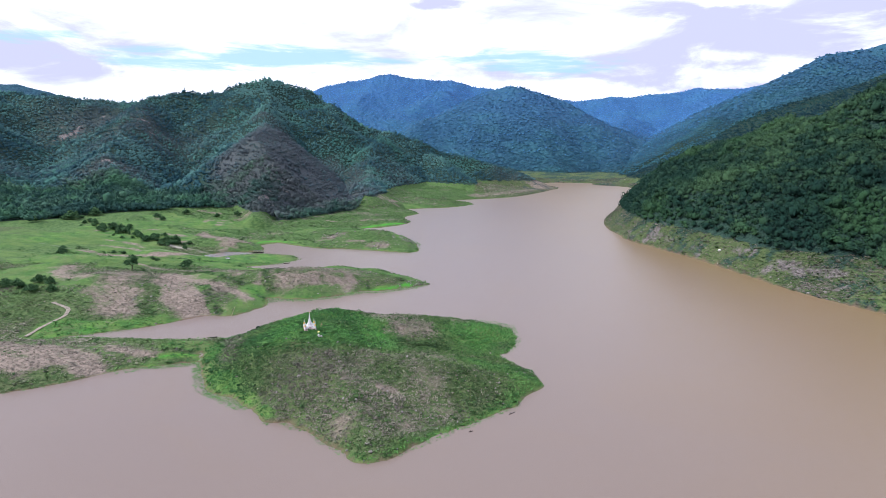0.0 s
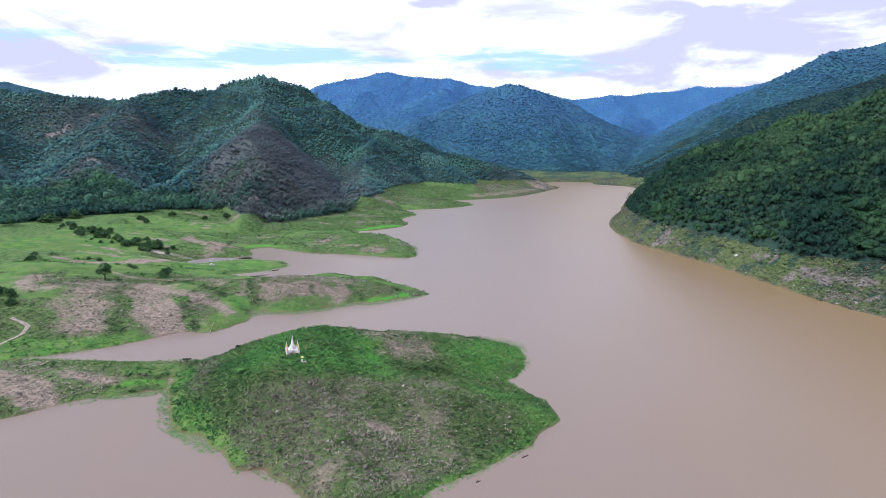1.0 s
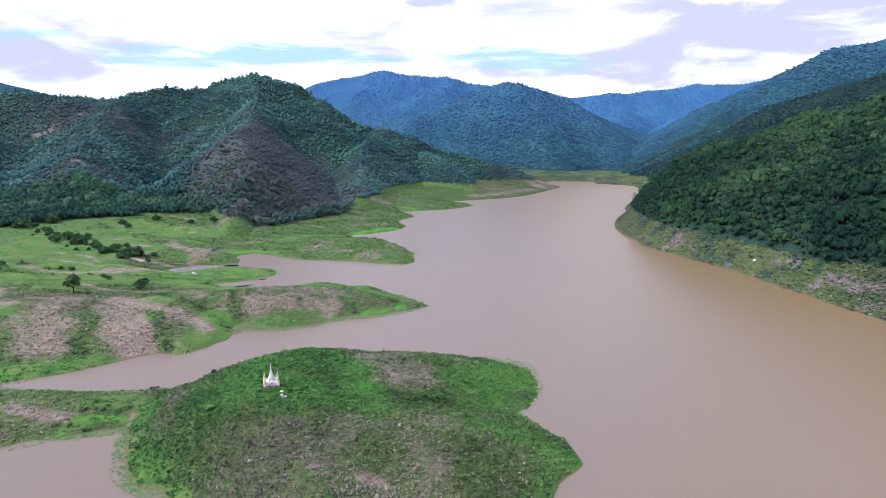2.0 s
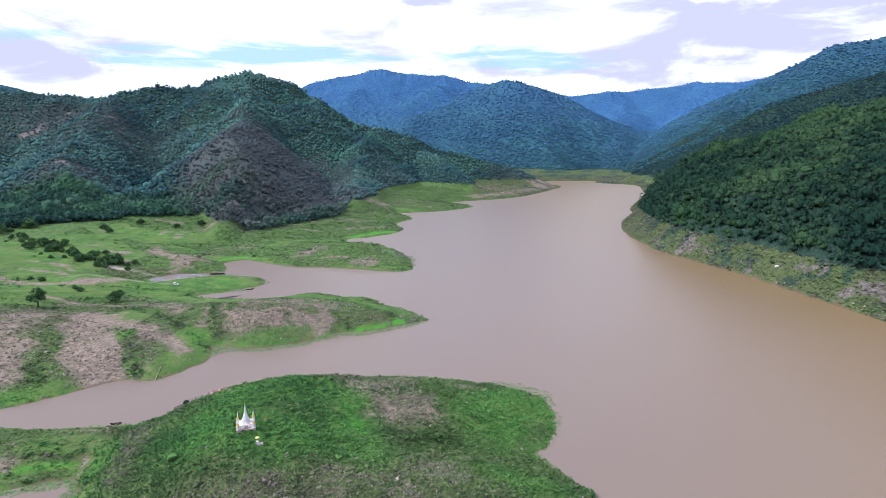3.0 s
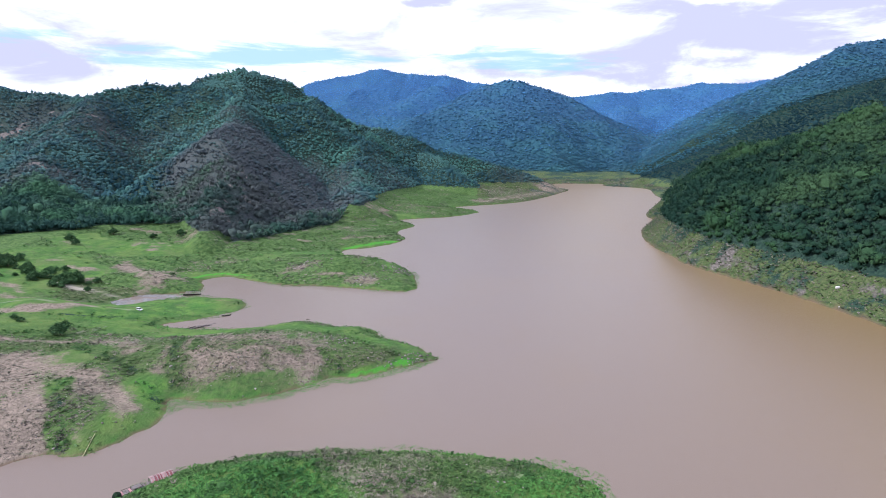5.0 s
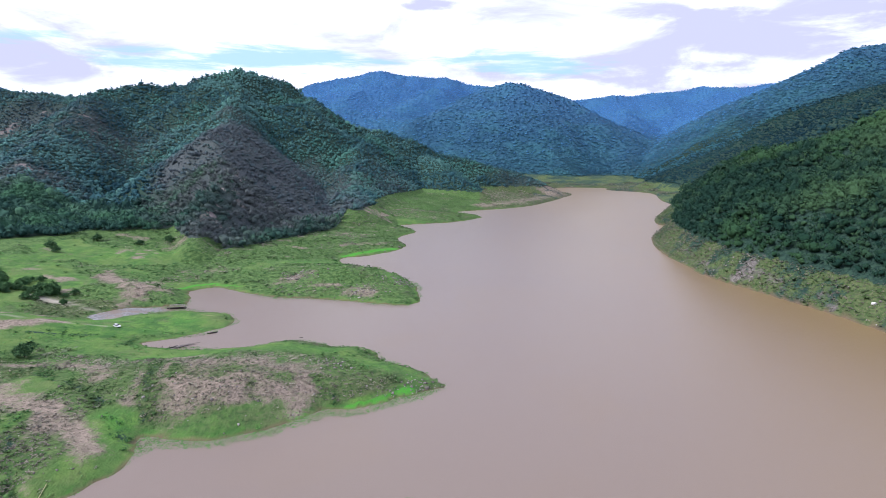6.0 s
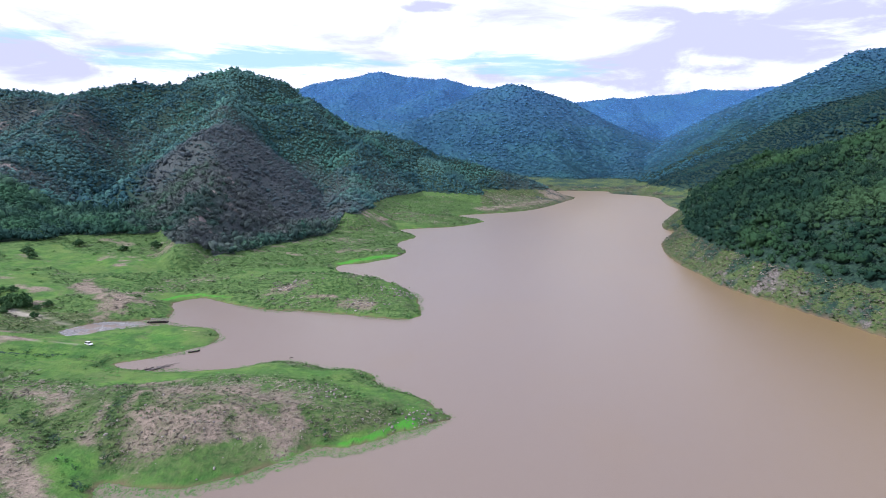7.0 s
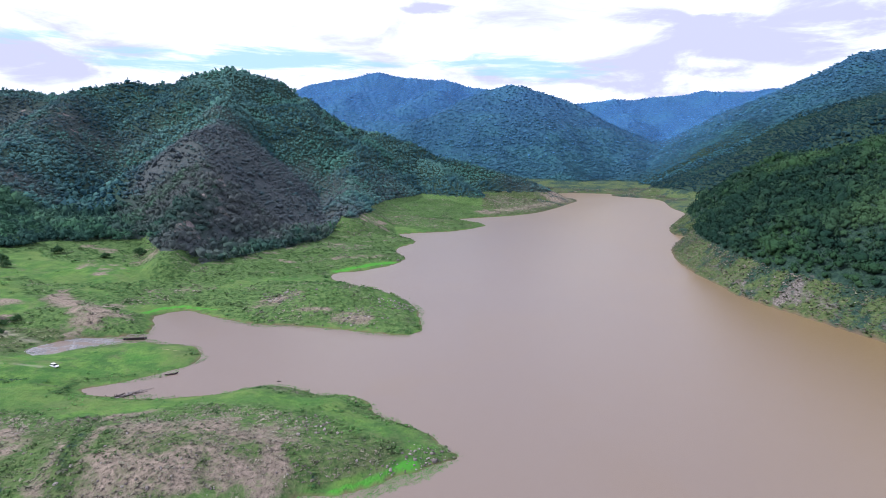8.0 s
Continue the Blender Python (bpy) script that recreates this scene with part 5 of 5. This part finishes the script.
def boat(x, y, turn, length, label, z=0.0):
    """A narrow wooden boat: a lofted hull with raised ends and two thwarts."""
    ob = thing("boat", pose(x, y, z, 0, 0, turn), label, "boat")
    bm, rows = bmesh.new(), []
    for k in range(9):
        u = k / 8 * 2 - 1
        half, keel, rim = 0.55 * (1 - abs(u) ** 2.4) + 0.04, -0.12 + 0.3 * abs(u) ** 3, 0.38 + 0.35 * abs(u) ** 3
        prof = [(-half, rim), (-half * 0.75, keel + 0.08), (0, keel), (half * 0.75, keel + 0.08), (half, rim), (half - 0.05, rim), (half * 0.6, keel + 0.16), (0, keel + 0.12), (-half * 0.6, keel + 0.16), (-half + 0.05, rim)]
        rows.append([bm.verts.new((u * length / 2, py, pz)) for py, pz in prof])
    for a, b in zip(rows, rows[1:]):
        for k in range(10):
            bm.faces.new((a[k], b[k], b[(k + 1) % 10], a[(k + 1) % 10]))
    bm.faces.new(rows[0])
    bm.faces.new(rows[-1][::-1])
    part("hull", bm, MAT_DARK_WOOD, ob)
    for px in (-0.22, 0.18):
        part("thwart", box(bmesh.new(), px * length - 0.14, px * length + 0.14, -0.46, 0.46, 0.28, 0.33), MAT_GREY_WOOD, ob)
    return ob


boat(-130.6, 463.4, 28, 5.2, "small dark wooden boat drawn up at the grassy spit")
boat(-116.6, 277.2, 14, 3.6, "narrow dark wooden boat moored in the inlet", 0.02)


# The broken jetty: a tangle of grey poles half in the water.
def broken_jetty(x, y, turn):
    ob = thing("broken_jetty", pose(x, y, 0, 0, 0, turn), "collapsed grey pole jetty lying in the shallows", "jetty")
    rng = np.random.RandomState(71)
    for k in range(20):
        cx, cy, a, l = rng.uniform(-6, 4), rng.uniform(-1.6, 1.6), rng.normal(0, 0.35), rng.uniform(1.6, 4.0)
        dx, dy = math.cos(a) * l, math.sin(a) * l
        part("pole", rod(bmesh.new(), (cx - dx, cy - dy, rng.uniform(0.0, 0.25)), (cx + dx, cy + dy, rng.uniform(0.1, 0.7)), 0.12, 0.08), MAT_GREY_WOOD if k % 2 else MAT_DARK_WOOD, ob)
    for k in range(7):
        px, py = rng.uniform(-6, 6), rng.uniform(-1.5, 1.5)
        part("post", rod(bmesh.new(), (px, py, -0.6), (px + rng.normal(0, 0.3), py + rng.normal(0, 0.3), rng.uniform(0.7, 1.7)), 0.10), MAT_DARK_WOOD, ob)
    for k in range(6):
        part("plank", box(bmesh.new(), -4 + 1.3 * k, -3 + 1.3 * k, -0.7, 0.7, 0.36, 0.43, 0, pose(0, 0, 0, rng.normal(0, 4), rng.normal(0, 4), rng.normal(0, 14))), MAT_GREY_WOOD, ob)
    part("long_pole", rod(bmesh.new(), (2, 0.2, 0.3), (10.5, 1.4, 0.2), 0.12, 0.08), MAT_GREY_WOOD, ob)
    return ob


broken_jetty(-138.6, 441.8, 38)


def pole_on_grass(name, a, b, r, mat, label, category):
    (ax, ay), (bx, by) = a, b
    ob = thing(name, pose(0, 0, 0), label, category)
    part("stem", rod(bmesh.new(), (ax, ay, ground_at(ax, ay) + 0.25), (bx, by, ground_at(bx, by) + 0.3), r, r * 0.7, 8), mat, ob)
    return ob


pole_on_grass("bamboo_pole", (-121.0, 312.5), (-122.6, 323.5), 0.16, MAT_BAMBOO, "long pale bamboo pole lying on the green bank", "bamboo pole")
pole_on_grass("bamboo_pole", (-146.5, 489.0), (-138.5, 487.0), 0.12, MAT_BAMBOO, "pale bamboo pole lying on the grassy spit", "bamboo pole")
for ax, ay, bx, by in ((26.0, 198.5, 28.2, 200.2), (10.4, 184.6, 11.8, 185.4), (-83.6, 457.6, -81.9, 458.3)):
    log = thing("driftwood", pose(0, 0, 0), "dark driftwood floating on the brown water", "driftwood", "driftwood on the lake")
    part("log", rod(bmesh.new(), (ax, ay, 0.02), (bx, by, 0.06), 0.22, 0.14, 8), MAT_DARK_WOOD, log)
    part("branch", rod(bmesh.new(), ((ax + bx) / 2, (ay + by) / 2, 0.05), (ax + 0.4, ay + 1.0, 0.35), 0.09, 0.05), MAT_DARK_WOOD, log)


# The parked white car.
def car(x, y, turn):
    ob = thing("car", pose(x, y, ground_at(x, y), 0, 0, turn), "white hatchback car parked on the grassy plain", "car")
    body, bm = [], bmesh.new()
    for u, half, z0, z1 in ((-2.1, 0.66, 0.42, 0.80), (-1.95, 0.80, 0.30, 0.95), (-1.0, 0.85, 0.26, 0.98), (0.6, 0.85, 0.26, 0.96), (1.6, 0.82, 0.28, 0.84), (2.0, 0.74, 0.34, 0.74), (2.12, 0.60, 0.42, 0.64)):
        body.append([bm.verts.new((u, py, pz)) for py, pz in ((-half * 0.9, z0), (half * 0.9, z0), (half, (z0 + z1) / 2), (half * 0.92, z1), (-half * 0.92, z1), (-half, (z0 + z1) / 2))])
    for a, b in zip(body, body[1:]):
        for k in range(6):
            bm.faces.new((a[k], a[(k + 1) % 6], b[(k + 1) % 6], b[k]))
    bm.faces.new(body[0][::-1])
    bm.faces.new(body[-1])
    shell = part("body", bm, MAT_CAR, ob, smooth=False)
    bm, cab = bmesh.new(), []
    for u, w, z in ((-1.85, 0.72, 0.96), (-1.5, 0.62, 1.42), (0.25, 0.62, 1.45), (1.05, 0.74, 0.93)):
        cab.append([bm.verts.new((u, -w, z)), bm.verts.new((u, w, z))])
    roof = [cab[1][0], cab[2][0], cab[2][1], cab[1][1]]
    for f in (roof, [cab[0][0], cab[1][0], cab[1][1], cab[0][1]], [cab[2][0], cab[3][0], cab[3][1], cab[2][1]], [cab[0][0], cab[3][0], cab[2][0], cab[1][0]], [cab[0][1], cab[1][1], cab[2][1], cab[3][1]], [cab[0][1], cab[3][1], cab[3][0], cab[0][0]]):
        bm.faces.new(f)
    part("cabin_glass", bm, MAT_GLASS_DARK, ob, "dark tinted windows")
    part("roof", box(bmesh.new(), -1.55, 0.3, -0.63, 0.63, 1.42, 1.50, 0.03), MAT_CAR, ob)
    for k, (px, py) in enumerate(((-1.3, -0.78), (-1.3, 0.78), (1.3, -0.78), (1.3, 0.78))):
        axis_turn = Matrix.Translation((px, py, 0.32)) @ pose(0, 0, 0, 90, 0, 0)
        tyre = part("wheel", lathe(bmesh.new(), [(0.24, -0.1), (0.31, -0.1), (0.33, 0), (0.31, 0.1), (0.24, 0.1)], 16, axis_turn), MAT_RUBBER, ob, "black tyre")
        part("rim", lathe(bmesh.new(), [(0.22, -0.105), (0.23, 0.105)], 12, axis_turn), MAT_METAL, tyre)
    for py in (-0.55, 0.55):
        part("headlight", box(bmesh.new(), 2.0, 2.1, py - 0.14, py + 0.14, 0.58, 0.68, 0.02), MAT_METAL, ob, "clear headlight")
        part("tail_light", box(bmesh.new(), -2.12, -1.98, py - 0.1, py + 0.1, 0.68, 0.84, 0.02), MAT_LAMP, ob, "red tail light")
    return ob


car(-178.6, 460.8, -24)


# A single pale boulder on the steep bank.
bm = bmesh.new()
bmesh.ops.create_icosphere(bm, subdivisions=3, radius=1)
for v in bm.verts:
    v.co = Vector((v.co.x * 1.5, v.co.y * 1.2, v.co.z * 1.1)) * (1 + 0.22 * noise.noise(v.co * 1.7) + 0.08 * noise.noise(v.co * 5))
me = bpy.data.meshes.new("boulder")
bm.to_mesh(me)
bm.free()
me.materials.append(MAT_WHITE)
boulder = tagged(new("boulder", me), "single whitish boulder on the steep bank", "boulder")
boulder.matrix_world = pose(247.0, 500.0, ground_at(247, 500) + 0.5)


# ---- lone trees and bushes ----
def leaf_crown(rng, lobes, leaves, size):
    """A crown of small leaf clumps on several lobes, with gaps between."""
    at, tall = [], []
    for cx, cy, cz, r in lobes:
        q = rng.randn(leaves, 3)
        q /= np.linalg.norm(q, axis=1, keepdims=True)
        q[:, 2] = np.abs(q[:, 2]) * 1.2 - 0.35
        at.append(np.array([cx, cy, cz]) + q * r * rng.uniform(0.55, 1.05, (leaves, 1)))
    at = np.concatenate(at)
    v = []
    for k in range(3):
        v.append(at + rng.randn(len(at), 3) * size)
    verts = np.stack(v, 1).reshape(-1, 3)
    return verts, np.arange(len(verts)).reshape(-1, 3), np.repeat(np.clip(0.5 + 0.3 * rng.randn(len(at)), 0, 1), 3)


def tree(x, y, height, width, seed, label, name="tree", category="tree", group=""):
    rng = np.random.RandomState(seed)
    ob = thing(name, pose(x, y, ground_at(x, y) - 0.1), label, category, group)
    stem = height * (0.30 if name == "tree" else 0.12)
    bm, lobes = bmesh.new(), []
    lathe(bm, [(height * 0.045, 0), (height * 0.032, stem * 0.4), (height * 0.024, stem)], 8)
    part("trunk", bm, MAT_BARK, ob)
    for k in range(6):
        a, out = k * 1.047 + rng.uniform(-0.4, 0.4), width * rng.uniform(0.22, 0.42)
        end = (out * math.cos(a), out * math.sin(a), stem + (height - stem) * rng.uniform(0.05, 0.62))
        part("limb", rod(bmesh.new(), (0, 0, stem * 0.85), end, height * 0.016, height * 0.007), MAT_BARK, ob)
        lobes.append((*end, width * rng.uniform(0.22, 0.32)))
    lobes += [(0, 0, height * 0.76, width * 0.32), (0, 0, height * 0.45, width * 0.42)]
    verts, tris, tone = leaf_crown(rng, lobes, 120, width * 0.06)
    me = mesh_from("crown", verts, tris, {"tone": tone, "dry": np.zeros(len(tone)), "lie": np.tile([0.0, 0.0, 1.0], (len(tone), 1))}, smooth=False)
    me.materials.append(MAT_CROWN)
    crown = new("crown", me)
    crown.parent = ob
    return ob


tree(-213.5, 380.5, 11.5, 8.0, 81, "lone leafy dark green tree on the grassy bank")
tree(-190.5, 411.0, 6.5, 7.0, 82, "round dark green tree on the grassy bank")
tree(-282, 412, 5.0, 6.0, 83, "small round dark green tree on the plain")
# Hedge of dark bushes along the stream and the thicket by the path.
BUSHES = [(-439, 628, 9), (-407, 585, 8), (-378, 570, 9), (-373, 602, 9), (-330, 655, 7), (-294, 643, 6), (-241, 322, 5), (-246, 514, 7), (-255, 516, 6), (-268, 517, 6), (-303, 530, 7), (-318, 540, 8)]
BUSHES += [(-229, 322, 4), (-253, 328, 6), (-246, 336, 5), (-237, 333, 4.5), (-262, 330, 6), (-270, 322, 7), (-305, 446, 4), (-266, 449, 3), (-255, 444, 3), (-222, 425, 3), (-217, 422, 2.5), (-300, 600, 5),
           (-312, 612, 6), (-258, 640, 5), (-240, 655, 6), (-420, 560, 8), (-395, 545, 7)]
rng = np.random.RandomState(94)
STREAM = [(-440, 612), (-400, 590), (-360, 562), (-322, 540), (-298, 527), (-276, 516), (-258, 514), (-240, 512)]
for k in range(92):
    u = 7 * rng.rand() ** 0.8
    (ax, ay), (bx, by) = STREAM[int(u)], STREAM[int(u) + 1]
    BUSHES.append((ax + (bx - ax) * (u % 1) + 7 * rng.randn(), ay + (by - ay) * (u % 1) + 7 * rng.randn(), rng.uniform(1.6, 5.0)))
kinds = [tree(0, 0, 1.0, 1.25, 90 + k, "dense dark green bush beside the stream", "bush", "bush", "bushes along the stream") for k in range(4)]
rng = np.random.RandomState(95)
for k, (bx, by, size) in enumerate(BUSHES):
    m = pose(bx, by, ground_at(bx, by) - 0.15, 0, 0, rng.uniform(0, 360)) @ Matrix.Diagonal((size, size, size * rng.uniform(0.75, 1.0), 1))
    if k < 4:
        kinds[k].matrix_world = m
    else:
        ob = copy_thing(kinds[k % 4], pose(0, 0, 0))
        ob.matrix_basis = m
